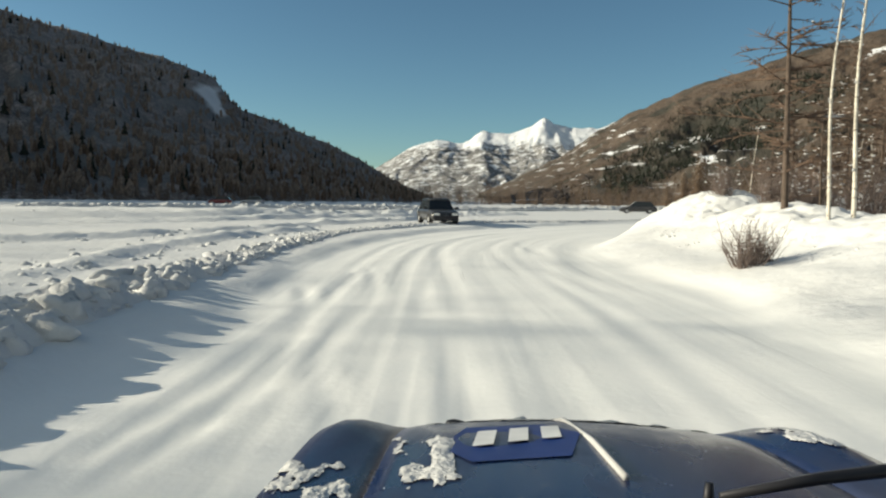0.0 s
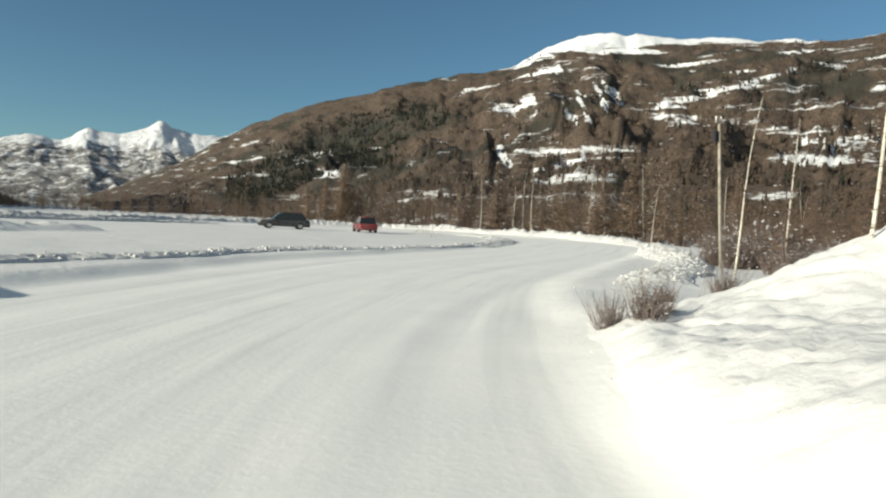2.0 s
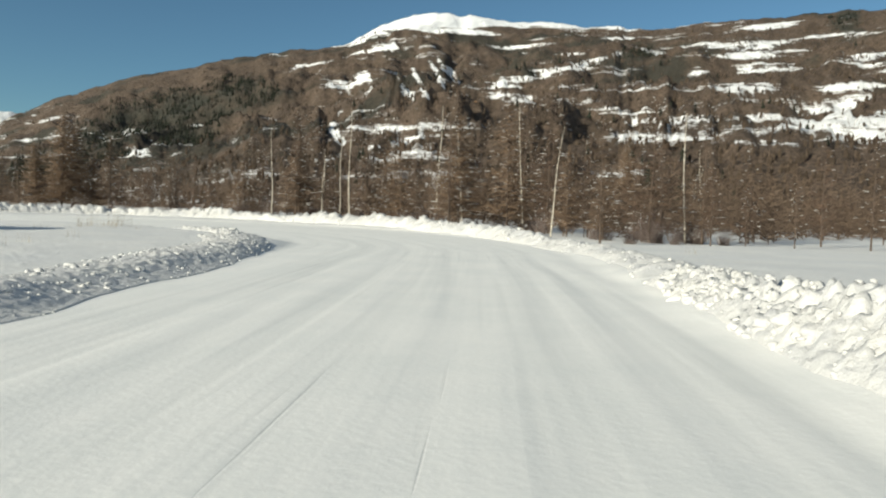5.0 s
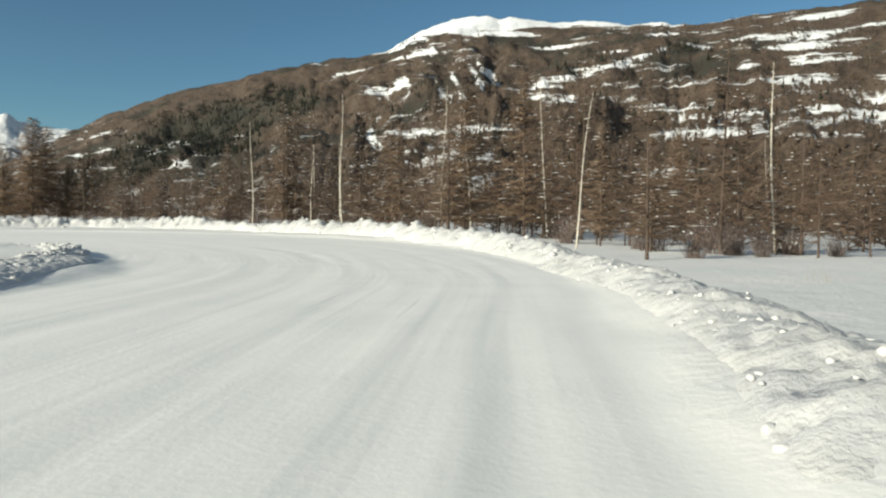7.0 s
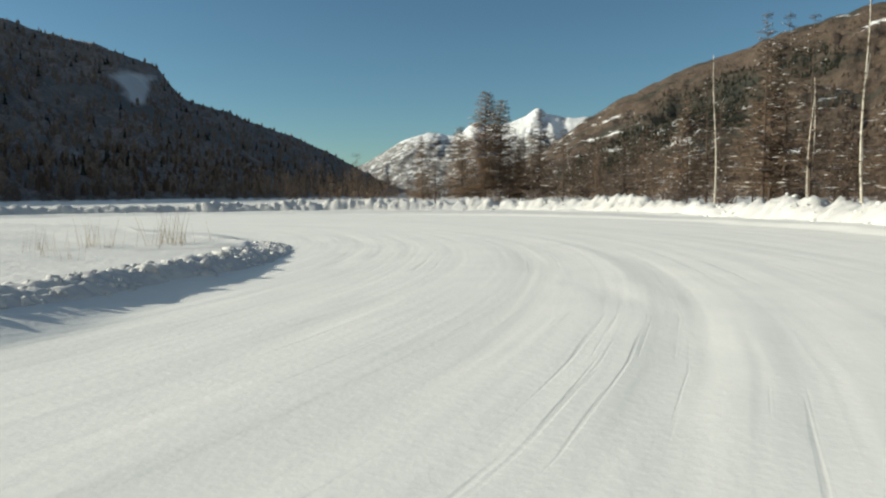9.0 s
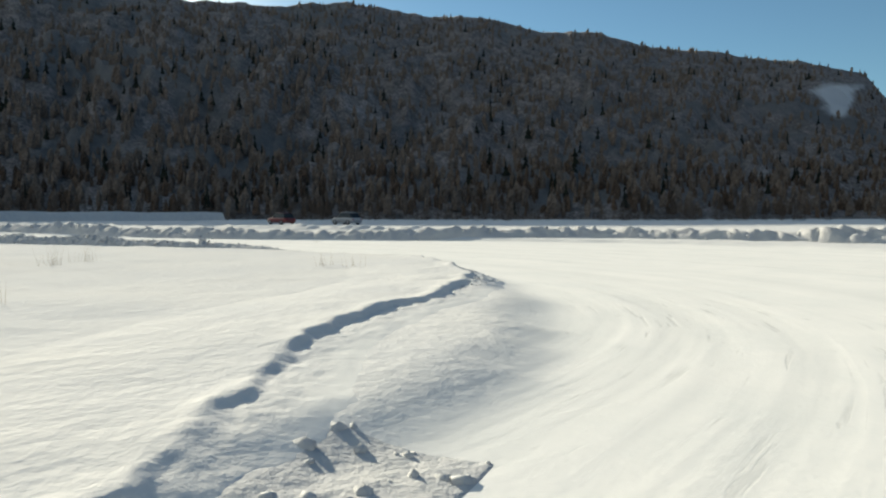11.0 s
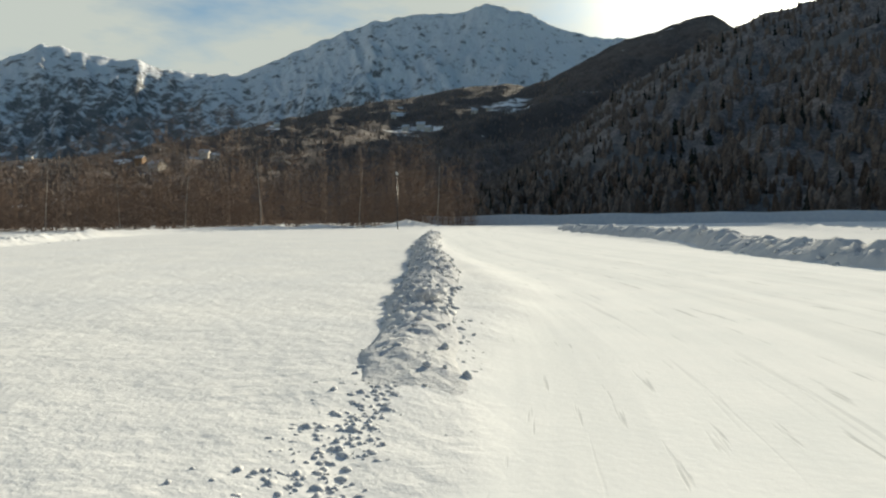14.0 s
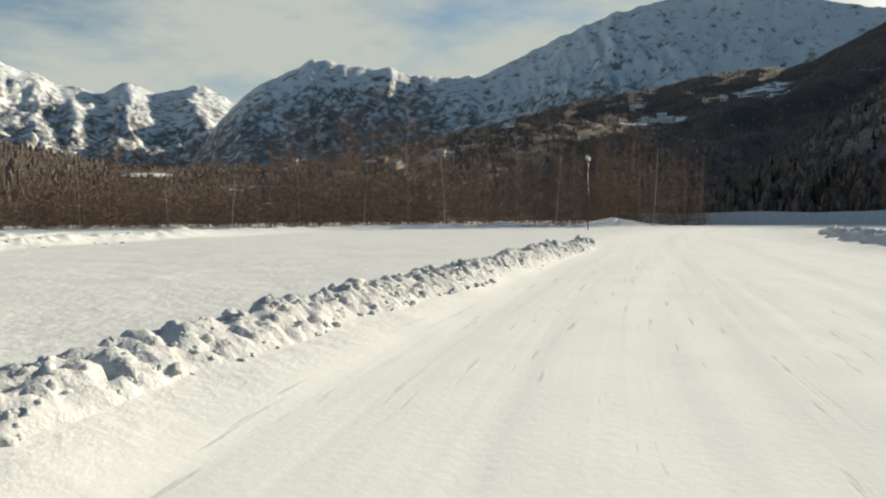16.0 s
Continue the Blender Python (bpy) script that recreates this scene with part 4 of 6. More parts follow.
# ---- materials of things ----
def bark_material(name, col, scale=8.0, bands=False):
    m = Mat(name, 0.9)
    base = m.ramp(m.noise(scale, 6, 0.7), [(0.3, tuple(c * 0.55 for c in col)), (0.7, tuple(min(1, c * 1.3) for c in col))])
    if bands:
        base = m.mix(m.ramp(m.noise(1.0, 5, 0.7, m.scaled(6, 6, 22)), [(0.56, (0, 0, 0)), (0.62, (1, 1, 1))]), base, (0.06, 0.05, 0.045))
    m.color(base)
    m.bump(m.noise(scale * 3, 5), 0.01)
    return m.m


M_LARCH = bark_material("larch_bark", (0.10, 0.075, 0.06))
M_TWIG = bark_material("bare_twigs", (0.122, 0.087, 0.064), 2.0)
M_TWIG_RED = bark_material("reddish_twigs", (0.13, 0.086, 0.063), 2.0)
# brighter copy of the reddish twigs: sunlight on the western belt, put into colour
M_TWIG_SUNLIT = bark_material("sunlit_reddish_twigs", (0.2, 0.136, 0.1), 2.0)
M_TWIG_PALE = bark_material("pale_brown_twigs", (0.185, 0.128, 0.088), 2.0)
M_BIRCH = bark_material("birch_bark", (0.62, 0.58, 0.5), 3.0, True)
M_SHRUB = bark_material("shrub_stems", (0.19, 0.15, 0.135), 6.0)
M_GRASS = bark_material("dry_grass", (0.34, 0.28, 0.19), 10.0)


class Build:
    """Collects tapered tubes into one mesh."""

    def __init__(self):
        self.v, self.f = [], []

    def tube(self, pts, radii, sides=4, tip=True):
        pts = [Vector(p) for p in pts]
        base = len(self.v)
        for k, p in enumerate(pts):
            d = (pts[min(k + 1, len(pts) - 1)] - pts[max(k - 1, 0)]).normalized()
            a = d.orthogonal().normalized()
            b = d.cross(a)
            for q in range(sides):
                t = q * 2 * math.pi / sides
                self.v.append(p + (math.cos(t) * a + math.sin(t) * b) * float(radii[k]))
        for k in range(len(pts) - 1):
            for q in range(sides):
                i, j = base + k * sides + q, base + k * sides + (q + 1) % sides
                self.f.append((i, j, j + sides, i + sides))
        if tip:
            self.f.append(tuple(base + (len(pts) - 1) * sides + q for q in range(sides)))
            self.f.append(tuple(base + q for q in reversed(range(sides))))

    def spike(self, p, q, r):
        """A thin three-sided tapering twig."""
        p, q = Vector(p), Vector(q)
        d = (q - p).normalized()
        a = d.orthogonal().normalized()
        b = d.cross(a)
        n = len(self.v)
        for k in range(3):
            t = k * 2.0944
            self.v.append(p + (math.cos(t) * a + math.sin(t) * b) * float(r))
        self.v.append(q)
        self.f += [(n, n + 1, n + 3), (n + 1, n + 2, n + 3), (n + 2, n, n + 3)]

    def blob(self, p, sx, sy, sz, rs, turn=0.0, fine=False):
        """A small uneven lump."""
        n = len(self.v)
        c, s = math.cos(turn), math.sin(turn)
        for x, y, z in (LUMP_V if fine else OCTA_V):
            k = rs.uniform(0.7, 1.25)
            X, Y = x * sx * k, y * sy * k
            self.v.append(Vector(p) + Vector((X * c - Y * s, X * s + Y * c, z * sz * k)))
        self.f += [tuple(n + i for i in f) for f in (LUMP_F if fine else OCTA_F)]

    def chunk(self, p, sx, sy, sz, rs, turn=0.0):
        """A broken, rough-sided lump."""
        n = len(self.v)
        c, s = math.cos(turn), math.sin(turn)
        o = Vector(tuple(rs.uniform(-50, 50, 3)))
        for q in BALL_V:
            q = Vector(q)
            k = 1.0 + 0.75 * noise.noise(q * 1.1 + o) + 0.55 * noise.noise(q * 2.4 + o) + 0.3 * noise.noise(q * 5.0 + o)
            X, Y = q.x * sx * k, q.y * sy * k
            self.v.append(Vector(p) + Vector((X * c - Y * s, X * s + Y * c, q.z * sz * k)))
        self.f += [tuple(n + i for i in f) for f in BALL_F]

    def mesh(self, name, mat, smooth=True):
        me = bpy.data.meshes.new(name)
        me.from_pydata(self.v, [], self.f)
        me.materials.append(mat)
        if smooth:
            me.shade_smooth()
        return me


OCTA_V = ((1, 0, 0), (0, 1, 0), (-1, 0, 0), (0, -1, 0), (0, 0, 1), (0, 0, -1))
OCTA_F = ((0, 1, 4), (1, 2, 4), (2, 3, 4), (3, 0, 4), (1, 0, 5), (2, 1, 5), (3, 2, 5), (0, 3, 5))
bm_l = bmesh.new()
bmesh.ops.create_icosphere(bm_l, subdivisions=1, radius=1.0)
LUMP_V = [tuple(v.co) for v in bm_l.verts]
LUMP_F = [tuple(v.index for v in f.verts) for f in bm_l.faces]
bm_l.free()
bm_l = bmesh.new()
bmesh.ops.create_icosphere(bm_l, subdivisions=2, radius=1.0)
BALL_V = [tuple(v.co) for v in bm_l.verts]
BALL_F = [tuple(v.index for v in f.verts) for f in bm_l.faces]
bm_l.free()


def part(name, build, mat, parent, label="", smooth=True):
    ob = new(name, build.mesh(name, mat, smooth))
    ob.parent = parent
    if label:
        tagged(ob, label)
    if name in ("crown", "snow_load", "thicket", "blade_cluster"):
        tagged(ob, kind="stuff")
    return ob


def place(kind, x, y, z=None):
    ob = new(kind)
    ob.location = (x, y, ground_z(x, y) if z is None else z)
    return ob


# ---- trees ----
def larch(seed, h, label, twigs=M_TWIG, snowy=0.5, density=10.5, spread=0.30, taper=0.85):
    rs = np.random.RandomState(seed)
    tree = new("larch_tree")
    lean = rs.uniform(-0.03, 0.03, 2)
    axis = lambda t: Vector((lean[0] * h * t + 0.05 * math.sin(3 * t + seed), lean[1] * h * t, h * t))
    r0 = 0.007 * h + 0.015
    tr = Build()
    ts = [-0.03, 0, 0.05, 0.2, 0.4, 0.6, 0.8, 0.93, 1.0]
    tr.tube([axis(t) for t in ts], [r0 * 1.25, r0 * 1.15, r0, r0 * 0.85, r0 * 0.66, r0 * 0.46, r0 * 0.24, r0 * 0.1, 0.006], 7)
    br, sn = Build(), Build()
    for k in range(int(h * density)):
        t = 0.1 + 0.88 * rs.rand() ** 0.9
        p = axis(t)
        L = (0.16 + spread * h * (1 - t) ** taper * rs.uniform(0.45, 1.0))
        a = rs.rand() * 6.283
        d = Vector((math.cos(a), math.sin(a), rs.uniform(-0.1, 0.3)))
        q1 = p + d * L * 0.5
        q2 = p + d * L + Vector((0, 0, -0.10 * L + rs.uniform(-0.05, 0.1) * L))
        rb = 0.006 + 0.011 * L
        br.tube([p, q1, q2], [rb, rb * 0.65, 0.004], 3, False)
        for w in range(int(8 + 8 * L)):
            u = rs.uniform(0.15, 1.0)
            s0 = p.lerp(q1, u * 2) if u < 0.5 else q1.lerp(q2, u * 2 - 1)
            side = Vector((-math.sin(a), math.cos(a), 0)) * rs.choice([-1, 1])
            e = s0 + (side * rs.uniform(0.3, 1) + d * rs.uniform(0.2, 0.9) + Vector((0, 0, rs.uniform(-0.5, 0.5)))) * L * rs.uniform(0.12, 0.34)
            br.spike(s0, e, 0.015)
        if rs.rand() < snowy and L > 0.4:
            u = rs.uniform(0.35, 0.95)
            s0 = p.lerp(q1, u * 2) if u < 0.5 else q1.lerp(q2, u * 2 - 1)
            sn.blob(s0 + Vector((0, 0, 0.025)), L * rs.uniform(0.1, 0.26), 0.03 + 0.03 * rs.rand(), 0.03, rs, a)
    part("trunk", tr, M_LARCH, tree, "grey-brown tapering trunk")
    part("crown", br, twigs, tree)
    if sn.v:
        part("snow_load", sn, M_SNOW, tree, "white snow caught on the branches")
    return tagged(tree, label, "tree")


def birch(seed, h, label, lean=0.06):
    rs = np.random.RandomState(seed)
    tree = new("birch_tree")
    a0 = rs.rand() * 6.28
    bend = rs.uniform(-0.4, 0.4)
    axis = lambda t: Vector((math.cos(a0) * lean * h * t + bend * math.sin(2.2 * t) * 0.5, math.sin(a0) * lean * h * t + 0.12 * math.sin(5 * t + seed), h * t))
    tr = Build()
    ts = np.linspace(0, 1, 11)
    r0 = 0.0042 * h + 0.016
    tr.tube([axis(-0.03)] + [axis(t) for t in ts], [r0 * 1.2] + [r0 * (1 - 0.85 * t) + 0.006 for t in ts], 7)
    br = Build()
    for k in range(int(h * 5)):
        t = 0.35 + 0.63 * rs.rand()
        p = axis(t)
        L = rs.uniform(0.3, 1.3) * (1.15 - t)
        a = rs.rand() * 6.283
        d = Vector((math.cos(a), math.sin(a), rs.uniform(0.5, 1.3))).normalized()
        q = p + d * L
        br.tube([p, p + d * L * 0.5 + Vector((0, 0, 0.03)), q], [0.012, 0.008, 0.003], 3, False)
        for w in range(9):
            s0 = p.lerp(q, rs.uniform(0.2, 1))
            br.spike(s0, s0 + Vector(tuple(rs.uniform(-1, 1, 3))) * 0.35 * L, 0.004)
    part("trunk", tr, M_BIRCH, tree, "pale peeling birch trunk")
    sn = Build()
    for k in range(26):
        t = rs.uniform(0.1, 0.95)
        sn.blob(axis(t) + Vector((rs.uniform(-0.05, 0.05), rs.uniform(-0.05, 0.05), 0)), rs.uniform(0.02, 0.05), rs.uniform(0.02, 0.035), rs.uniform(0.02, 0.04), rs, rs.rand() * 6)
    part("snow_load", sn, M_SNOW, tree, "small clumps of snow stuck to the stem")
    part("crown", br, M_TWIG_RED, tree)
    return tagged(tree, label, "tree")


def shrub(seed, h, label, stems=38, snowy=0.4, mat=None, load=1.0):
    rs = np.random.RandomState(seed)
    bush = new("shrub")
    st, sn = Build(), Build()
    for k in range(stems):
        a = rs.rand() * 6.283
        out = rs.uniform(0.05, 0.6)
        p = Vector((rs.uniform(-0.18, 0.18) * h, rs.uniform(-0.18, 0.18) * h, -0.1))
        q = p + Vector((math.cos(a) * out, math.sin(a) * out, rs.uniform(0.5, 1.0))) * h * rs.uniform(0.5, 1.0)
        m = p.lerp(q, 0.5) + Vector(tuple(rs.uniform(-0.08, 0.08, 3))) * h
        st.tube([p, m, q], [0.007 * h + 0.003, 0.005 * h + 0.002, 0.0015], 3, False)
        for w in range(9):
            s0 = m.lerp(q, rs.rand()) if rs.rand() < 0.6 else p.lerp(m, rs.uniform(0.3, 1))
            st.spike(s0, s0 + Vector((rs.uniform(-1, 1), rs.uniform(-1, 1), rs.uniform(-0.2, 0.9))) * 0.22 * h, 0.0035)
        if rs.rand() < snowy:
            for w in range(2):
                sn.blob(m.lerp(q, rs.rand()), rs.uniform(0.015, 0.05 if load <= 1 else 0.035) * h, load * rs.uniform(0.008, 0.018) * h, load * rs.uniform(0.006, 0.016) * h, rs, a)
    part("thicket", st, mat or M_SHRUB, bush)
    if sn.v:
        part("snow_load", sn, M_SNOW, bush, "clumps of snow caught in the stems")
    return tagged(bush, label, "shrub")


def grass_tuft(seed, h, label, blades=30, spread=0.35):
    rs = np.random.RandomState(seed)
    tuft = new("grass_tuft")
    b = Build()
    for k in range(blades):
        a, o = rs.rand() * 6.283, rs.rand() * spread
        p = Vector((math.cos(a) * o, math.sin(a) * o, -0.05))
        b.spike(p, p + Vector((rs.uniform(-0.3, 0.3), rs.uniform(-0.3, 0.3), 1)) * h * rs.uniform(0.4, 1), 0.004)
    part("blade_cluster", b, M_GRASS, tuft)
    return tagged(tuft, label, "grass")


def stand(maker, x, y, yaw=None, s=1.0, dz=0.0):
    """A copy of a built plant at a place."""
    z = ground_z(x, y) + dz
    m = pose(x, y, z, 0, 0, random.uniform(0, 360) if yaw is None else yaw)
    o = copy_thing(maker, m)
    o.scale = (s, s, s)
    return o


random.seed(4)
LARCHES = [larch(300 + k, h, lab, tw, sn) for k, (h, lab, tw, sn) in enumerate((
    (12.0, "tall bare larch with snow-dusted branches beside the track", M_TWIG, 0.5),
    (10.0, "bare brown larch standing in deep snow", M_TWIG, 0.45),
    (8.5, "young bare larch with reddish twigs", M_TWIG_RED, 0.22),
    (7.0, "small bare larch at the wood's edge", M_TWIG, 0.45),
    (5.0, "low bare larch sapling among brush", M_TWIG_RED, 0.3)))]
DENSE = [larch(320 + k, h, "bushy bare larch with a dense cone of brown twigs", M_TWIG_PALE, 0.25, 26.0) for k, h in enumerate((11.0, 8.5))]
DENSE.append(larch(324, 10.0, "large bushy larch with a wide round crown of bare twigs", M_TWIG_PALE, 0.35, 42.0, 0.30, 0.55))
BIRCHES = [birch(330 + k, h, lab, ln) for k, (h, lab, ln) in enumerate((
    (9.5, "tall slender birch with pale trunk", 0.05), (8.0, "leaning pale birch among brown larches", 0.11), (6.5, "thin young birch with white bark", 0.03)))]
SHRUBS = [shrub(350 + k, h, lab, n, sn) for k, (h, lab, n, sn) in enumerate((
    (1.5, "leafless shrub loaded with clumps of snow", 70, 0.4), (1.1, "low tangled bare shrub in the snow", 60, 0.3), (2.4, "tall bare brush at the edge of the wood", 64, 0.25)))]
SHRUBS.append(shrub(358, 1.9, "tall shrub bent under thick caps of snow", 52, 0.5, None, 1.7))
TUFTS = [grass_tuft(370 + k, h, "dry yellow grass stems poking out of the snow", n, sp) for k, (h, n, sp) in enumerate(((0.7, 20, 0.5), (0.45, 10, 0.3)))]
SEEDS = LARCHES + DENSE + BIRCHES + SHRUBS + TUFTS
for k, o in enumerate(SEEDS):
    o.matrix_basis = pose(72 + 4 * k, 88 + 2.5 * (k % 4), 0.1)
for o in LARCHES + DENSE:
    tagged(o, group="larches beside the track")
for o in BIRCHES:
    tagged(o, group="birches in the wood")
for o in SHRUBS:
    tagged(o, group="bare shrubs")
for o in TUFTS:
    tagged(o, group="dry grass tufts")

# the wood beyond the outer bank
EDGE = polyline([(53.7, 66.0), (57.5, 71), (60, 77), (61.5, 84), (61.8, 92), (60.5, 101), (57, 110), (50.5, 118), (44, 123)], 1.0)
for k in range(88):
    i = random.randrange(len(EDGE) - 1)
    t = EDGE[i + 1] - EDGE[i]
    nrm = np.array([t[1], -t[0]]) / np.hypot(*t)
    off = 0.8 + 26 * random.random() ** 1.7
    x, y = EDGE[i] + nrm * off
    w = random.choices(range(5), (1.3, 1.6, 2, 2, 2.2))[0]
    w = 3 if y > 114 and w < 2 else w
    stand(LARCHES[w], x, y, None, random.uniform(0.8, 1.15) * (0.58 if y < 77 else 0.76 if y < 98 else 0.92))
for k in range(38):
    i = random.randrange(len(EDGE) - 1)
    t = EDGE[i + 1] - EDGE[i]
    nrm = np.array([t[1], -t[0]]) / np.hypot(*t)
    x, y = EDGE[i] + nrm * random.uniform(-0.6, 6)
    stand(random.choice(SHRUBS), x, y, None, random.uniform(0.7, 1.2))
for x, y, w, s in ((56.0, 72.5, 1, 0.75), (61.5, 98.5, 0, 1.05), (60.5, 101.5, 2, 0.9), (61.0, 102.2, 2, 1.0), (66.7, 107.8, 1, 1.1), (57.5, 105.0, 0, 0.85), (63.0, 89.0, 0, 1.0), (62.8, 86.2, 1, 1.05), (65, 82, 0, 0.95), (58.5, 66.0, 2, 1.0)):
    stand(BIRCHES[w], x, y, None, s)
for x, y, w, s in ((51.6, 66.3, 0, 0.5), (58.2, 82.7, 0, 0.72), (64.2, 78.9, 1, 1.0), (62.0, 86.0, 0, 1.0), (57.0, 66.5, 2, 0.7), (58.9, 65.3, 1, 0.6), (50.5, 126.0, 3, 1.0), (42.5, 127.5, 3, 0.9)):
    stand(LARCHES[w], x, y, None, s)

for x, y, w, s in ((46.8, 129.0, 2, 1.0), (48.2, 130.5, 2, 0.95), (45.0, 131.0, 2, 0.72), (49.9, 129.6, 2, 0.6), (51.5, 129.0, 1, 1.0), (41.5, 130.0, 1, 0.75), (58.5, 112.0, 1, 0.85), (61.0, 106.0, 0, 0.8), (64.0, 97.0, 1, 1.0), (66.0, 90.0, 0, 0.9), (61.5, 80.5, 1, 1.05), (60.8, 84.5, 0, 0.75), (62.5, 93.0, 1, 0.9), (59.5, 74.0, 0, 0.5), (56.5, 69.5, 1, 0.5)):
    stand(DENSE[w], x, y, None, s)

# trees and brush by the first bend
for x, y, w, s in ((8.0, 13.8, 2, 0.95), (7.3, 13.4, 2, 0.8), (27.0, 39.2, 2, 0.8)):
    stand(BIRCHES[w], x, y, None, s)
for x, y, s in ((12.4, 28.5, 0.42), (21.5, 37.0, 0.62)):
    stand(BIRCHES[1], x, y, -386, s)
for x, y, w, s in ((29.5, 37.5, 2, 0.75), (31.5, 36.0, 4, 1.0)):
    stand(LARCHES[w], x, y, None, s)
for x, y, w, s in ((26, 40.0, 0, 0.95), (27.2, 40.6, 1, 1.1), (28.3, 41.6, 0, 1.05), (29.5, 41.0, 1, 1.2), (31, 42.5, 0, 0.9), (27.5, 39, 2, 0.8), (29, 38.5, 0, 1.0), (33.5, 43.5, 1, 1.0), (36, 45, 1, 0.8), (25.2, 38.2, 1, 1.2), (24.0, 37.4, 0, 0.9), (22.6, 36.2, 1, 0.9),
                   (30.5, 39.5, 2, 0.75), (32.5, 40.6, 0, 1.1), (34.5, 41.5, 2, 0.7), (21.5, 35.0, 1, 0.8)):
    stand(SHRUBS[w], x, y, None, s)
for k in range(34):
    u, off = random.random(), 0.6 + 3.0 * random.random()
    stand(random.choice((SHRUBS[0], SHRUBS[0], SHRUBS[1])), 24.2 + 6.2 * u + 0.7 * off, 40.6 + 5.4 * u - 0.7 * off, None, random.uniform(0.75, 1.15))
for x, y, w, s in ((39.2, 40.9, 2, 1.15), (17.6, 28.8, 4, 0.6), (22.8, 36.4, 4, 0.7), (7.75, 15.9, 2, 1.0), (9.5, 17.7, 4, 0.75), (11.5, 23.2, 4, 0.9), (12.9, 22.4, 4, 0.8), (11.2, 19.3, 3, 0.7), (16.3, 26.4, 4, 1.0), (14.0, 24.5, 3, 0.75), (18.6, 28.4, 2, 0.6), (10.2, 21.9, 4, 0.7), (13.8, 22.2, 2, 0.6)):
    stand(LARCHES[w], x, y, None, s)
for x, y, w, s in ((4.95, 11.3, 1, 0.95), (5.3, 11.6, 0, 0.6), (8.7, 21.9, 2, 0.6), (9.1, 22.8, 2, 0.55), (10.9, 22.6, 2, 0.9), (11.3, 21.2, 2, 1.0), (12.1, 23.6, 2, 0.9), (9.8, 18.6, 2, 0.8), (8.7, 18.4, 2, 0.75), (13.4, 20.8, 2, 1.1), (10.5, 17.4, 2, 0.9), (15.2, 24.6, 2, 1.1), (16.5, 27.4, 2, 1.0), (10.0, 29.3, 1, 0.66), (10.3, 29.5, 1, 0.5), (9.8, 29.6, 0, 0.4), (12.6, 30.4, 0, 0.45), (12.3, 31.2, 1, 0.34), (11.9, 30.7, 1, 0.26), (16.2, 34.8, 1, 0.3)):
    stand(SHRUBS[w], x, y, None, s)
for x, y, s in ((25.8, 41.0, 1.0), (27.3, 41.9, 1.1), (28.8, 42.6, 1.2), (24.9, 39.6, 0.8), (26.9, 40.2, 1.3), (30.4, 43.6, 0.9), (29.8, 41.6, 1.35), (28.2, 40.9, 1.2)):
    stand(SHRUBS[3], x, y, None, s)
# grass and twigs on the island and the heap
for x, y, w, s in ((37.4, 83.3, 0, 1.7), (37.1, 83.6, 0, 1.4), (35.9, 82.8, 0, 1.3), (35.3, 82.0, 0, 1.0), (36.4, 82.3, 1, 1.2), (30.9, 84.5, 0, 0.8), (31.7, 83.2, 1, 1.0), (37.0, 79.9, 1, 0.8), (36.2, 80.6, 1, 0.9), (23.1, 86.4, 0, 0.9), (22.5, 87.2, 0, 0.8), (27.9, 91.6, 1, 0.9), (27.3, 91.2, 1, 1.0),
                   (14.6, 32.2, 1, 1.0), (13.2, 31.2, 1, 0.8), (8.6, 24.0, 1, 0.5), (9.9, 24.4, 1, 0.5), (6.6, 12.6, 1, 0.6), (33.0, 79.0, 1, 0.8), (32.2, 72.0, 1, 1.0), (30.5, 70.0, 1, 0.9), (29.5, 68.5, 0, 0.8), (48.5, 60.5, 1, 1.0), (12.0, 98.6, 1, 0.6), (2.0, 99.6, 1, 0.8)):
    stand(TUFTS[w], x, y, None, s)

# the bare wood closing the valley floor, seen only from afar
def far_wood(name, label, line, depth, count, seed, h=9.0, mat=M_TWIG):
    rs = np.random.RandomState(seed)
    b = Build()
    ln = polyline(line, 2.0)
    for k in range(count):
        i = rs.randint(0, len(ln) - 1)
        t = ln[i + 1] - ln[i]
        nrm = np.array([t[1], -t[0]]) / np.hypot(*t)
        x, y = ln[i] + nrm * depth * rs.rand() ** 1.3 + rs.uniform(-1, 1, 2)
        if x < 63 and 40 < y < 127 and x > -20:
            continue
        hh = h * rs.uniform(0.3, 1.1) * (0.75 + 0.5 * rs.rand()) * (0.55 + 0.9 * float(vnoise(np.array(x * 0.035 + 50), np.array(y * 0.035 + 50), 88, 2)))
        p = Vector((x, y, 0.0))
        b.spike(p - Vector((0, 0, 0.3)), p + Vector((rs.uniform(-0.05, 0.05) * hh, rs.uniform(-0.05, 0.05) * hh, hh)), 0.004 * hh + 0.012)
        for w in range(30):
            u = rs.uniform(0.02, 0.95)
            a = rs.rand() * 6.283
            L = hh * (0.12 + 0.24 * (1 - u))
            s0 = p + Vector((0, 0, hh * u))
            e = s0 + Vector((math.cos(a), math.sin(a), rs.uniform(-0.1, 0.7))) * L
            b.spike(s0, e, 0.038)
            b.spike(s0.lerp(e, 0.5), s0.lerp(e, 0.5) + Vector((rs.uniform(-1, 1), rs.uniform(-1, 1), rs.uniform(0, 1))) * L * 0.6, 0.028)
    ob = new(name, b.mesh(name, mat, False))
    tagged(ob, label, "woods", kind="stuff")
    return ob


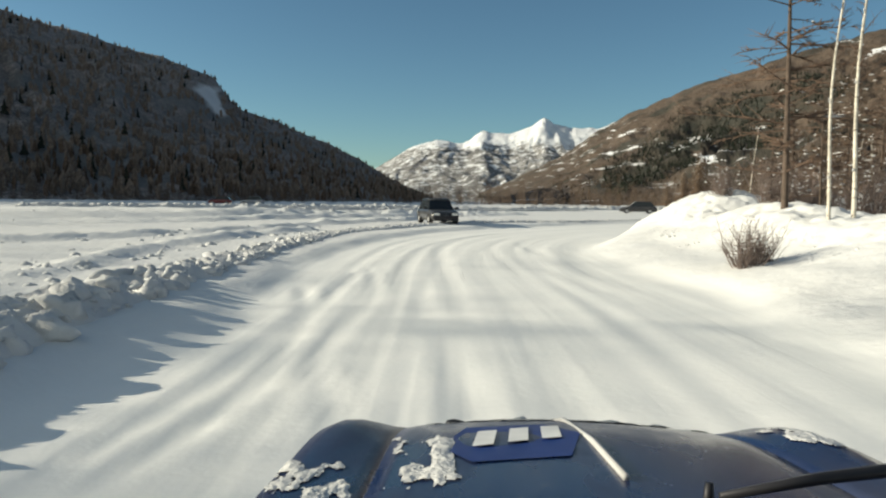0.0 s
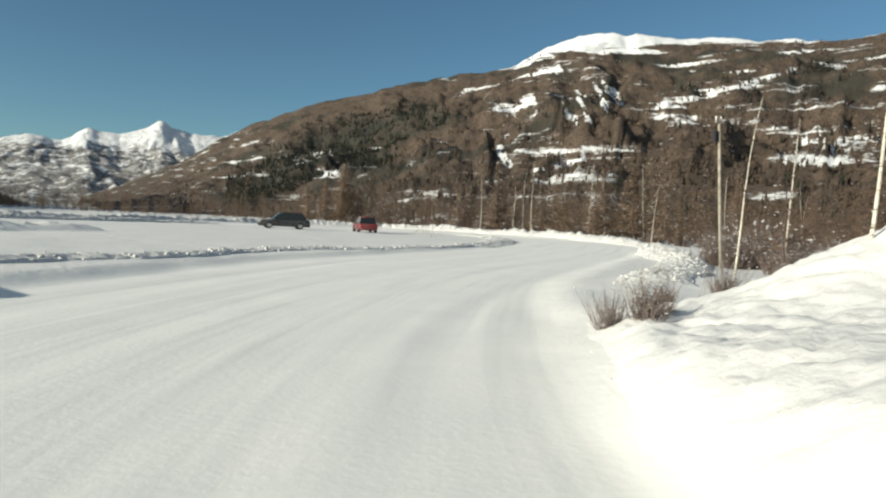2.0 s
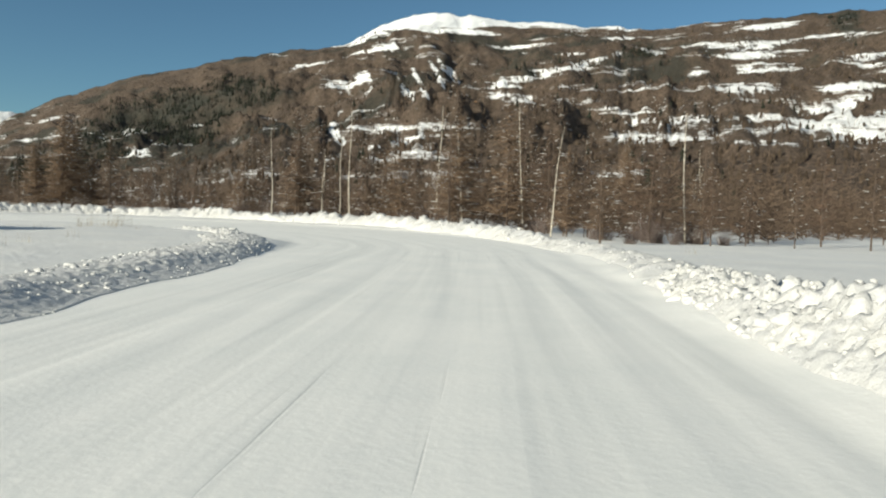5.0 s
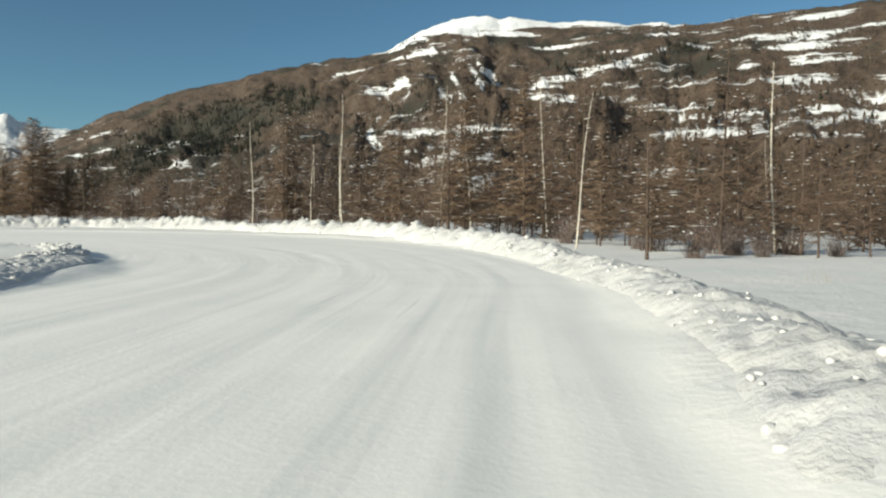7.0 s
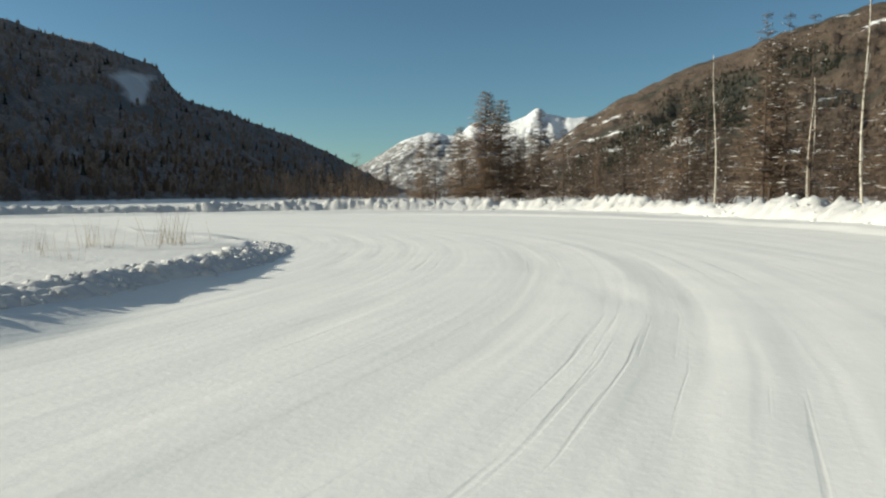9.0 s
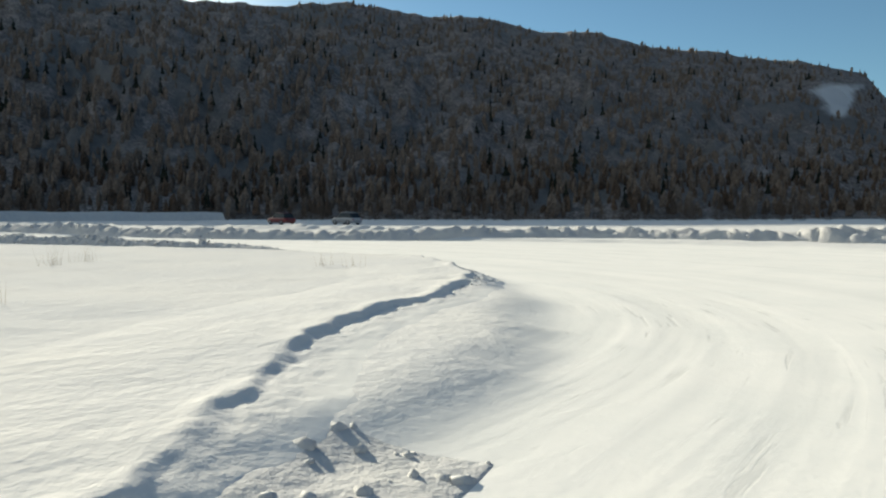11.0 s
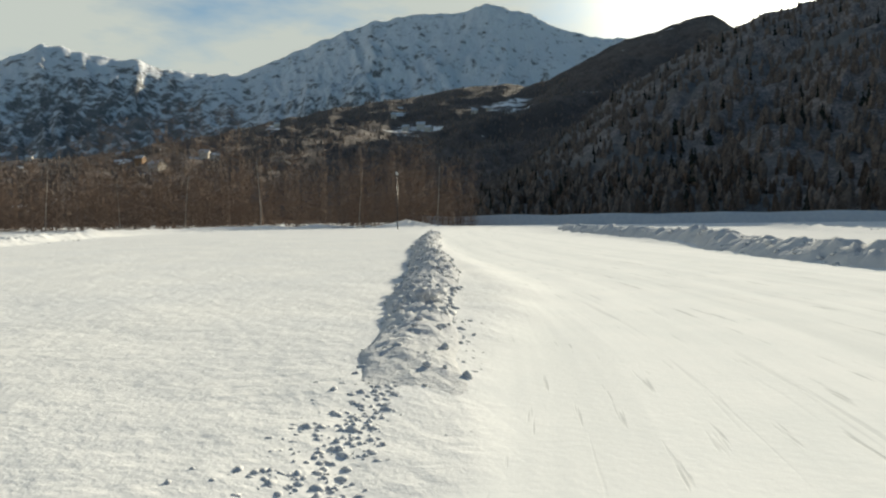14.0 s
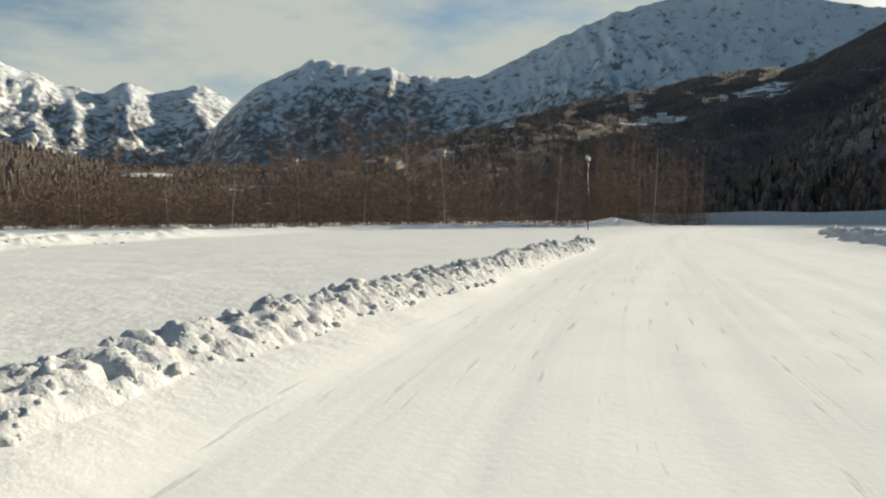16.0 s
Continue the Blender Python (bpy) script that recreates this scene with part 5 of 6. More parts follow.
far_wood("valley_wood_east", "belt of bare brown trees at the foot of the sunny slope", [(60, 62), (75, 68), (95, 64), (118, 46), (132, 15), (135, -20)], -55, 1150, 401, 5.6)
far_wood("valley_wood_north", "belt of bare brown trees across the valley", [(-30, 260), (10, 230), (45, 190), (70, 150), (85, 120), (100, 85), (120, 50)], -60, 640, 402)
far_wood("valley_wood_west", "belt of bare reddish-brown trees beyond the snow field", [(10, -60), (-12, -28), (-36, -2), (-56, 18), (-74, 36), (-84, 48)], -55, 1000, 403, 13.0, M_TWIG_SUNLIT)
far_wood("valley_wood_dyke", "bare trees along the foot of the shaded slope", [(-118, 62), (-122, 95), (-120, 130), (-100, 165), (-70, 195), (-30, 260)], -40, 450, 404, 6.0, M_LARCH)
for x, y, w, s in ((-40, -6, 0, 1.1), (-52, 10, 1, 1.1), (-60, 18, 0, 1.2), (-33, -12, 2, 1.2), (-70, 30, 1, 1.2), (-46, 3, 2, 1.2), (-78, 40, 0, 1.1), (-24, -22, 1, 1.2)):
    stand(BIRCHES[w], x, y, None, s)


# ---- snow rubble on the banks ----
def clods(name, label, p, count, seed, size, spread=0.4, sink=0.05, lift=0.2):
    rs = np.random.RandomState(seed)
    line = polyline(p[:, :2], 0.5)
    b = Build()
    for k in range(count):
        i = rs.randint(0, len(line) - 1)
        t = line[i + 1] - line[i]
        nrm = np.array([t[1], -t[0]]) / (np.hypot(*t) + 1e-6)
        o = rs.normal(0, spread)
        x, y = line[i] + nrm * o + t * rs.rand()
        r = size * rs.uniform(0.3, 1.0) ** 2.2
        b.blob((x, y, float(bare_z(np.array(x), np.array(y))) - r * sink + lift * max(0.0, 1 - abs(o) / 0.45)), r * rs.uniform(0.8, 1.5), r * rs.uniform(0.7, 1.2), r * rs.uniform(0.6, 1.0), rs, rs.rand() * 6.28, True)
    ob = new(name, b.mesh(name, M_SNOW, True))
    tagged(ob, label, "snow", kind="stuff")


def bank_blocks(top, count, seed, lo, hi, keep, label):
    """Larger broken blocks of snow, tumbled over one another along a ploughed bank."""
    X, Y, Z, P = top
    rs = np.random.RandomState(seed)
    ok = np.argwhere((P > 0.05) & (P < 0.95) & keep(X, Y))
    b = Build()
    for i, j in ok[rs.randint(0, len(ok), count)]:
        r = lo + (hi - lo) * rs.rand() ** 3.2
        b.chunk((X[i, j], Y[i, j], Z[i, j] - 0.25 * r), r * rs.uniform(0.9, 1.5), r * rs.uniform(0.7, 1.1), r * rs.uniform(0.6, 1.0), rs, rs.rand() * 6.28)
    ob = new("snow_clods", b.mesh("snow_clods", M_SNOW, True))
    return tagged(ob, label, "snow", kind="stuff")


bank_blocks(BANK_TOPS[3], 90, 576, 0.02, 0.06, lambda x, y: (x > 16) & (x < 25), "crumbled snow at the start of the outer bank")
bank_blocks(BANK_TOPS[3], 650, 571, 0.02, 0.13, lambda x, y: (x > 25) & (x < 38), "tumbled blocks of snow along the outer bank")
bank_blocks(BANK_TOPS[6], 420, 572, 0.02, 0.07, lambda x, y: (x > 22) & (x < 37), "tumbled blocks of snow along the inner bank")
bank_blocks(BANK_TOPS[1], 130, 575, 0.03, 0.13, lambda x, y: y < 82, "tumbled blocks of snow round the hairpin island")
bank_blocks(BANK_TOPS[0], 420, 574, 0.03, 0.16, lambda x, y: (y > 1.5) & (y < 20), "tumbled blocks of snow along the first bank")
bank_blocks(BANK_TOPS[2], 700, 573, 0.02, 0.09, lambda x, y: (x > -3) & (x < 18), "tumbled blocks of snow between track and island")

# loose lumps strewn over the ploughed banks: how many, how large
for k, ((X, Y, Z, P), (count, size)) in enumerate(zip(BANK_TOPS, ((1300, 0.08), (420, 0.06), (800, 0.05), (1100, 0.055), (650, 0.13), (200, 0.05), (300, 0.035), (300, 0.028)))):
    rs = np.random.RandomState(540 + k)
    ok = np.argwhere(P > -0.05)
    b = Build()
    for i, j in ok[rs.randint(0, len(ok), count)]:
        r = size * rs.uniform(0.3, 1.0) ** 1.8
        b.blob((X[i, j] + rs.uniform(-0.04, 0.04), Y[i, j] + rs.uniform(-0.04, 0.04), Z[i, j] - 0.1 * r), r * rs.uniform(0.8, 1.5), r * rs.uniform(0.7, 1.2), r * rs.uniform(0.6, 1.0), rs, rs.rand() * 6.28, True)
    ob = new("snow_clods", b.mesh("snow_clods", M_SNOW, True))
    tagged(ob, "broken lumps of snow strewn over the ploughed bank", "snow", kind="stuff")
for k, (per, size, spread) in enumerate(((22, 0.14, 0.55), (14, 0.16, 0.6), (9, 0.17, 0.6), (13, 0.26, 0.8), (3, 0.2, 0.5))):
    p = BANKS[5 + k][0]
    run = float(np.sum(np.hypot(*np.diff(p[:, :2], axis=0).T)))
    clods("snow_clods", "broken lumps of snow along the low field bank", p, int(run * per), 505 + k, size, spread, 0.35, 0.55 * float(p[:, 2].mean()))

clods("snow_clods", "small crumbs of snow fallen down the ploughed heap", np.array([(5.6, 9.0), (5.4, 12.0), (5.4, 15.5), (5.9, 18.8), (7.4, 22.8), (9.4, 26.4)]), 420, 521, 0.045, 0.5, 0.3, 0.03)


clods("snow_clods", "small crumbs of snow along the edge of the track", np.array([(8.9, 27.6), (10.6, 29.8), (12.8, 31.8), (15.0, 33.8), (17.2, 35.6)]), 160, 523, 0.035, 0.4, 0.3, 0.02)


clods("snow_clods", "trail of crumbled snow round the point of the island", np.array([(30.4, 92.7), (28.5, 93.6), (26.6, 94.2), (24.5, 94.3), (22.0, 94.0), (19.5, 93.1), (17.2, 92.0)]), 4200, 525, 0.034, 0.2, 0.3, 0.015)


def snow_block(x, y, s, label, seed, mat=None):
    """A torn-off block: a few rough lumps frozen together, ragged at the top."""
    rs = np.random.RandomState(seed)
    b = Build()
    for k in range(26):
        r = s * rs.uniform(0.16, 0.42)
        b.chunk((rs.normal(0, 0.45) * s, rs.normal(0, 0.35) * s, s * (0.1 + 0.8 * rs.rand() * (k % 3 > 0))), r, r * rs.uniform(0.6, 1), r * rs.uniform(0.8, 1.3), rs, rs.rand() * 6.28)
    ob = new("snow_block", b.mesh("snow_block", mat or M_SNOW, True))
    ob.location = (x, y, ground_z(x, y) - 0.1 * s)
    return tagged(ob, label, "snow block")


snow_block(17.1, 91.8, 0.22, "upright block of snow at the edge of the track", 1)
snow_block(-16.5, 73.6, 0.5, "dark icy block of snow beside the track", 2)
snow_block(40.1, 119.0, 0.5, "lump of snow on top of the outer bank", 3)


def fallen_branch(pts, r, label):
    b = Build()
    path = polyline(pts, 0.5)
    b.tube([(x, y, ground_z(x, y) + 0.6 * r) for x, y in path], [r * (1 - 0.6 * k / len(path)) for k in range(len(path))], 6)
    rs = np.random.RandomState(int(r * 1000))
    for k in range(2, len(path) - 1, 2):
        x, y = path[k]
        p = Vector((x, y, ground_z(x, y) + r))
        b.spike(p, p + Vector((rs.uniform(-0.5, 0.5), rs.uniform(-0.5, 0.5), rs.uniform(0.05, 0.25))), r * 0.4)
    ob = new("fallen_branch", b.mesh("fallen_branch", M_LARCH))
    return tagged(ob, label, "branch", "fallen branches")


fallen_branch([(57.4, 51.9), (54.2, 49.2), (50.3, 47.3), (46.2, 46.0)], 0.07, "long dark fallen branch half sunk in the snow")
fallen_branch([(52.0, 52.0), (48.4, 50.6), (46.0, 49.4)], 0.05, "short dark fallen branch on the snow field")

# ---- built things ----
M_GALV = plain("galvanised_steel", (0.45, 0.46, 0.46), 0.45, 0.6, 0.2, 8.0)
M_POLE = bark_material("weathered_pole", (0.36, 0.33, 0.28), 4.0)
M_DARK = plain("dark_metal", (0.03, 0.03, 0.035), 0.5, 0.3)
M_RUBBER = plain("tyre_rubber", (0.025, 0.025, 0.027), 0.85, 0.0, 0.3, 20.0)
M_GLASS = plain("dark_car_glass", (0.02, 0.025, 0.03), 0.08)
M_LIGHT = plain("lamp_glass", (0.75, 0.75, 0.72), 0.15)
M_TAIL = plain("red_lamp_glass", (0.35, 0.02, 0.02), 0.2)
M_WALL = plain("render_wall", (0.62, 0.56, 0.48), 0.9, 0.0, 0.12, 2.0)
M_TIMBER = bark_material("chalet_timber", (0.32, 0.19, 0.1), 3.0)
M_ROOF = plain("roof_boards", (0.12, 0.08, 0.06), 0.8)


def paint(name, col, dirt=0.35):
    """Car paint under a film of road salt and snow dust."""
    m = Mat(name, 0.35)
    dust = m.ramp(m.noise(7.0, 6, 0.65), [(0.45, (0, 0, 0)), (0.75, (1, 1, 1))])
    m.color(m.mix(m.math("MULTIPLY", dust, dirt), col, (0.4, 0.4, 0.4)))
    m.rough(m.math("ADD", 0.28, m.math("MULTIPLY", dust, 0.3)))
    m.b.inputs["Coat Weight"].default_value = 0.4
    m.b.inputs["Coat Roughness"].default_value = 0.12
    return m.m


def frosted_paint(name, col):
    """Dark glossy paint with a thin dull film of frost and dried salt in streaks."""
    m = Mat(name, 0.3)
    film = m.ramp(m.noise(1.0, 6, 0.62, m.scaled(3.0, 1.2, 3.0)), [(0.42, (0, 0, 0)), (0.72, (1, 1, 1))])
    specks = m.ramp(m.noise(40.0, 3, 0.7), [(0.62, (0, 0, 0)), (0.7, (1, 1, 1))])
    dull = m.math("MAXIMUM", m.math("MULTIPLY", film, 0.16), m.math("MULTIPLY", specks, 0.15))
    m.color(m.mix(dull, col, (0.30, 0.31, 0.33)))
    m.rough(m.math("ADD", 0.22, m.math("MULTIPLY", film, 0.5)))
    m.b.inputs["Coat Weight"].default_value = 0.12
    m.b.inputs["Coat Roughness"].default_value = 0.15
    return m.m


def box_mesh(name, size, mat, parent, at=(0, 0, 0), bevel=0.02, label="", turn=(0, 0, 0)):
    bm = bmesh.new()
    bmesh.ops.create_cube(bm, size=1.0, matrix=Matrix.Diagonal((*size, 1)))
    if bevel:
        bmesh.ops.bevel(bm, geom=bm.edges[:], offset=bevel, segments=2, affect="EDGES")
    me = bpy.data.meshes.new(name)
    bm.to_mesh(me)
    bm.free()
    me.materials.append(mat)
    ob = new(name, me)
    ob.parent = parent
    ob.matrix_basis = pose(*at, *turn)
    if label:
        tagged(ob, label)
    return ob


def loft(name, rings, mat, parent, label="", cap=True, smooth=True):
    """A skin through rings of equally many points."""
    n = len(rings[0])
    v = [p for r in rings for p in r]
    f = []
    for k in range(len(rings) - 1):
        for q in range(n):
            a, b = k * n + q, k * n + (q + 1) % n
            f.append((a, b, b + n, a + n))
    if cap:
        f += [tuple(reversed(range(n))), tuple((len(rings) - 1) * n + q for q in range(n))]
    ob = link_mesh(name, v, f, mat, parent, label, smooth)
    return ob


def wheel(parent, x, y, r, w):
    side = 1 if x > 0 else -1
    prof = [(0.62, -0.5), (0.9, -0.5), (1.0, -0.32), (1.0, 0.32), (0.9, 0.5), (0.62, 0.5)]
    n = 18
    rings = [[(x + w * b, y + r * a * math.cos(6.2832 * k / n), r + r * a * math.sin(6.2832 * k / n)) for a, b in prof] for k in range(n)]
    v = [p for g in rings for p in g]
    m = len(prof)
    f = [(k * m + q, k * m + (q + 1) % m, ((k + 1) % n) * m + (q + 1) % m, ((k + 1) % n) * m + q) for k in range(n) for q in range(m)]
    wh = new("wheel")
    wh.parent = parent
    link_mesh("tyre", v, f, M_RUBBER, wh, "", True)
    rv = [(x + side * w * 0.36, y, r)] + [(x + side * w * 0.42, y + 0.63 * r * math.cos(6.2832 * k / n), r + 0.63 * r * math.sin(6.2832 * k / n)) for k in range(n)]
    rv += [(x - side * w * 0.4, y + 0.63 * r * math.cos(6.2832 * k / n), r + 0.63 * r * math.sin(6.2832 * k / n)) for k in range(n)]
    rf = [(0, 1 + k, 1 + (k + 1) % n) for k in range(n)] + [(1 + k, 1 + (k + 1) % n, 1 + n + (k + 1) % n, 1 + n + k) for k in range(n)]
    link_mesh("rim", rv, rf, M_GALV, wh, "dull grey wheel rim")


def car(label, col_mat, length, width, height, x, y, yaw, bonnet=0.26, tail=0.06):
    """A parked car: body, roof, glass, wheels, lights."""
    c = new("parked_car")
    L, W, H = length, width / 2, height
    belt = H * 0.58
    body = []
    for u, top, w in ((-0.5, 0.62, 0.82), (-0.485, 0.9, 0.94), (-0.42, 0.98, 1.0), (-0.2, 1.0, 1.0), (0.1, 1.0, 1.0), (0.22, 0.99, 1.0), (0.3, 0.94, 1.0), (0.42, 0.86, 0.97), (0.48, 0.74, 0.9), (0.5, 0.55, 0.8)):
        zt = belt * top
        ww = W * w
        body.append([(-ww * 0.86, u * L, 0.2 * H * 0.7), (ww * 0.86, u * L, 0.2 * H * 0.7), (ww, u * L, 0.3 * H), (ww, u * L, zt * 0.8), (ww * 0.93, u * L, zt), (0.5 * ww, u * L, zt + 0.02), (-0.5 * ww, u * L, zt + 0.02), (-ww * 0.93, u * L, zt), (-ww, u * L, zt * 0.8), (-ww, u * L, 0.3 * H)])
    loft("body", body, col_mat, c, "dusty painted car body")
    y0, y1, y2, y3 = -0.5 + tail, -0.40 + tail, 0.02, 0.5 - bonnet
    cab = [[(-W * w, u * L, belt - 0.02), (W * w, u * L, belt - 0.02), (W * w2, u2 * L, z), (-W * w2, u2 * L, z)] for u, u2, w, w2, z in ((y0, y0, 0.86, 0.84, belt), (y0 + 0.01, y1, 0.9, 0.72, H * 0.97), (y2, y2, 0.9, 0.72, H), (y3, y3 - 0.14, 0.88, 0.7, H * 0.96), (y3 + 0.01, y3, 0.86, 0.84, belt))]
    loft("cabin", cab, M_GLASS, c, "dark tinted windows", smooth=False)
    loft("roof", [[(-W * 0.73, u * L, z), (W * 0.73, u * L, z), (W * 0.66, u * L, z + 0.06), (-W * 0.66, u * L, z + 0.06)] for u, z in ((y1 - 0.005, H * 0.955), (y2, H * 0.985), (y3 - 0.135, H * 0.945))], col_mat, c)
    for s in (-1, 1):
        for u in (-0.3, 0.31):
            wheel(c, s * (W - 0.1), u * L, 0.21 * H + 0.01, 0.22)
        box_mesh("headlight", (0.3, 0.06, 0.13), M_LIGHT, c, (s * W * 0.62, 0.487 * L, belt * 0.68), 0.02)
        box_mesh("tail_light", (0.16, 0.06, 0.2), M_TAIL, c, (s * W * 0.74, -0.49 * L, belt * 0.72), 0.02)
        box_mesh("wing_mirror", (0.2, 0.1, 0.13), M_DARK, c, (s * (W + 0.06), y3 * L - 0.1, belt + 0.06), 0.03)
    box_mesh("bumper", (W * 1.7, 0.12, 0.22), M_DARK, c, (0, 0.49 * L, 0.34 * H * 0.8), 0.04)
    c.matrix_basis = pose(x, y, ground_z(x, y), 0, 0, yaw)
    return tagged(c, label, "car", "cars on the snow track")


car("small black car driving over rough snow", paint("black_paint", (0.02, 0.022, 0.025)), 3.3, 1.45, 1.22, -0.3, 34.9, 195)
car("small red car on the far snow track", paint("red_paint", (0.18, 0.015, 0.013)), 3.9, 1.65, 1.4, -38.0, 119.0, 100)
car("black hatchback parked side-on in the snow", paint("charcoal_paint", (0.022, 0.022, 0.026)), 4.3, 1.7, 1.4, 23.2, 83.5, 80)
car("small red hatchback behind the black car", paint("dark_red_paint", (0.16, 0.012, 0.012)), 3.9, 1.65, 1.32, 29.4, 80.3, -14)
car("silver-grey car following on the far track", paint("silver_paint", (0.35, 0.36, 0.38)), 4.1, 1.7, 1.5, -34.5, 126.0, 100)


def utility_pole(x, y, h):
    p = place("utility_pole", x, y)
    b = Build()
    b.tube([(0, 0, -0.6), (0, 0, h * 0.5), (0.03, 0, h)], [0.062, 0.052, 0.045], 10)
    part("shaft", b, M_POLE, p, "weathered grey wooden shaft")
    box_mesh("cross_arm", (0.3, 0.07, 0.08), M_POLE, p, (0, 0, h - 0.12), 0.01)
    box_mesh("junction_box", (0.2, 0.16, 0.36), M_DARK, p, (-0.12, 0.05, h - 0.6), 0.02, "dark metal box near the top")
    for s in (-1, 1):
        k = Build()
        k.tube([(s * 0.12, 0, h - 0.08), (s * 0.12, 0, h + 0.06)], [0.025, 0.03], 8)
        part("insulator", k, M_LIGHT, p)
    p.rotation_euler = (radians(-3.8), radians(-1.6), 0)
    return tagged(p, "grey wooden utility pole with a dark box", "pole")


utility_pole(24.35, 39.65, 5.0)


def flood_mast(x, y, h):
    p = place("light_mast", x, y, 0.1)
    b = Build()
    b.tube([(0, 0, -0.5), (0, 0, h)], [0.06, 0.045], 8)
    part("mast", b, M_DARK, p, "thin dark steel mast")
    box_mesh("cross_bar", (1.6, 0.08, 0.08), M_DARK, p, (0, 0, h - 0.05), 0.01)
    for s in (-1, 1):
        box_mesh("floodlight", (0.4, 0.3, 0.35), M_GALV, p, (s * 0.75, 0, h + 0.15), 0.05, "pale floodlight housing")
    p.rotation_euler[2] = radians(30)
    return tagged(p, "dark steel floodlight mast with two lamps", "light mast")


flood_mast(-48.0, 51.0, 6.6)

# the long snow-topped dyke at the end of the field
dyke_line = polyline([(-92, 30), (-97, 52), (-103, 74), (-112, 104), (-118, 140)], 2.0)
dv, df = [], []
for k, (x, y) in enumerate(dyke_line):
    t = dyke_line[min(k + 1, len(dyke_line) - 1)] - dyke_line[max(k - 1, 0)]
    nx, ny = np.array([t[1], -t[0]]) / np.hypot(*t)
    for o, zz in ((-3.2, 0.0), (-2.6, 1.55), (-2.3, 1.8), (2.0, 1.9), (2.4, 1.6), (3.4, 0.0)):
        dv.append((x + nx * o, y + ny * o, zz + 0.12 * math.sin(k * 0.7 + o)))
for k in range(len(dyke_line) - 1):
    for q in range(5):
        a = k * 6 + q
        df.append((a, a + 1, a + 7, a + 6))
tagged(link_mesh("dyke", dv, df, M_SNOW, None, "", True), "long straight dyke covered in smooth snow", "dyke", kind="structure")


# ---- houses on the slopes ----
def on_slope(hill, az, el):
    A, EL, X, Y, Z, S, CF = hill
    q = np.abs(A - az) + np.abs(EL - el) + 10 * (S > 0.99)
    i, j = np.unravel_index(np.argmin(q), q.shape)
    return float(X[i, j]), float(Y[i, j]), float(Z[i, j])


def house(hill, az, el, w, d, h, wall, label, yaw, snowy=True):
    x, y, z = on_slope(hill, az, el)
    o = new("house")
    body = box_mesh("wall", (w, d, h + 3), wall, o, (0, 0, (h - 3) / 2), 0.05)
    rise = 0.28 * w
    e = 0.6
    for name, mat, up in (("roof", M_ROOF if snowy else wall, 0.0), ("roof_snow", M_SNOW, 0.12))[:2 if snowy else 1]:
        t = 0.12 if up == 0 else 0.35
        v = []
        for yy in (-d / 2 - e, d / 2 + e):
            for xx, zz in ((-w / 2 - e, h - 0.3), (0, h + rise), (w / 2 + e, h - 0.3)):
                v += [(xx, yy, zz + up), (xx, yy, zz + up + t)]
        f = [(0, 2, 8, 6), (2, 4, 10, 8), (1, 7, 9, 3), (3, 9, 11, 5), (0, 6, 7, 1), (4, 5, 11, 10), (0, 1, 3, 2), (2, 3, 5, 4), (6, 8, 9, 7), (8, 10, 11, 9)]
        link_mesh(name, v, f, mat, o, "thick snow on the roof" if up else "")
    link_mesh("gable", [(-w / 2, -d / 2, h - 0.2), (w / 2, -d / 2, h - 0.2), (0, -d / 2, h + rise - 0.1), (-w / 2, d / 2, h - 0.2), (w / 2, d / 2, h - 0.2), (0, d / 2, h + rise - 0.1)], [(0, 1, 2), (5, 4, 3)], wall, o)
    for k in range(3):
        for s in (-1, 1):
            win = box_mesh("window", (0.9, 0.12, 1.1), M_DARK, o, ((k - 1) * w * 0.28, s * (d / 2 + 0.02), h * 0.55), 0)
    o.matrix_basis = pose(x, y, z, 0, 0, yaw)
    return tagged(o, label, "house", "houses on the slopes")


house(HR, -46.2, 8.8, 6.2, 5, 1.6, M_TIMBER, "orange-brown timber chalet on the hillside", 40, False)
for az, el, w, wall, yaw in ((118.2, 7.6, 16, M_WALL, 30), (119.0, 7.4, 12, M_WALL, 20), (119.8, 8.9, 11, M_TIMBER, 50), (117.4, 7.3, 12, M_WALL, 10), (120.6, 8.4, 10, M_WALL, 35), (130.1, 7.6, 12, M_WALL, 40), (130.6, 7.1, 10, M_TIMBER, 20), (135.0, 5.2, 12, M_WALL, 30),
                             (134.0, 5.1, 9, M_WALL, 60), (138.1, 4.2, 12, M_WALL, 15), (139.5, 4.6, 10, M_TIMBER, 25), (141.4, 5.0, 9, M_WALL, 30), (147.7, 4.6, 10, M_WALL, 50), (113.5, 8.6, 12, M_WALL, 20), (112.6, 8.8, 10, M_WALL, 40), (172.0, 5.9, 14, M_TIMBER, 80)):
    house(HM, az, el, w, w * 0.8, 5, wall, "village house with snowy roof on the wooded slope", yaw)


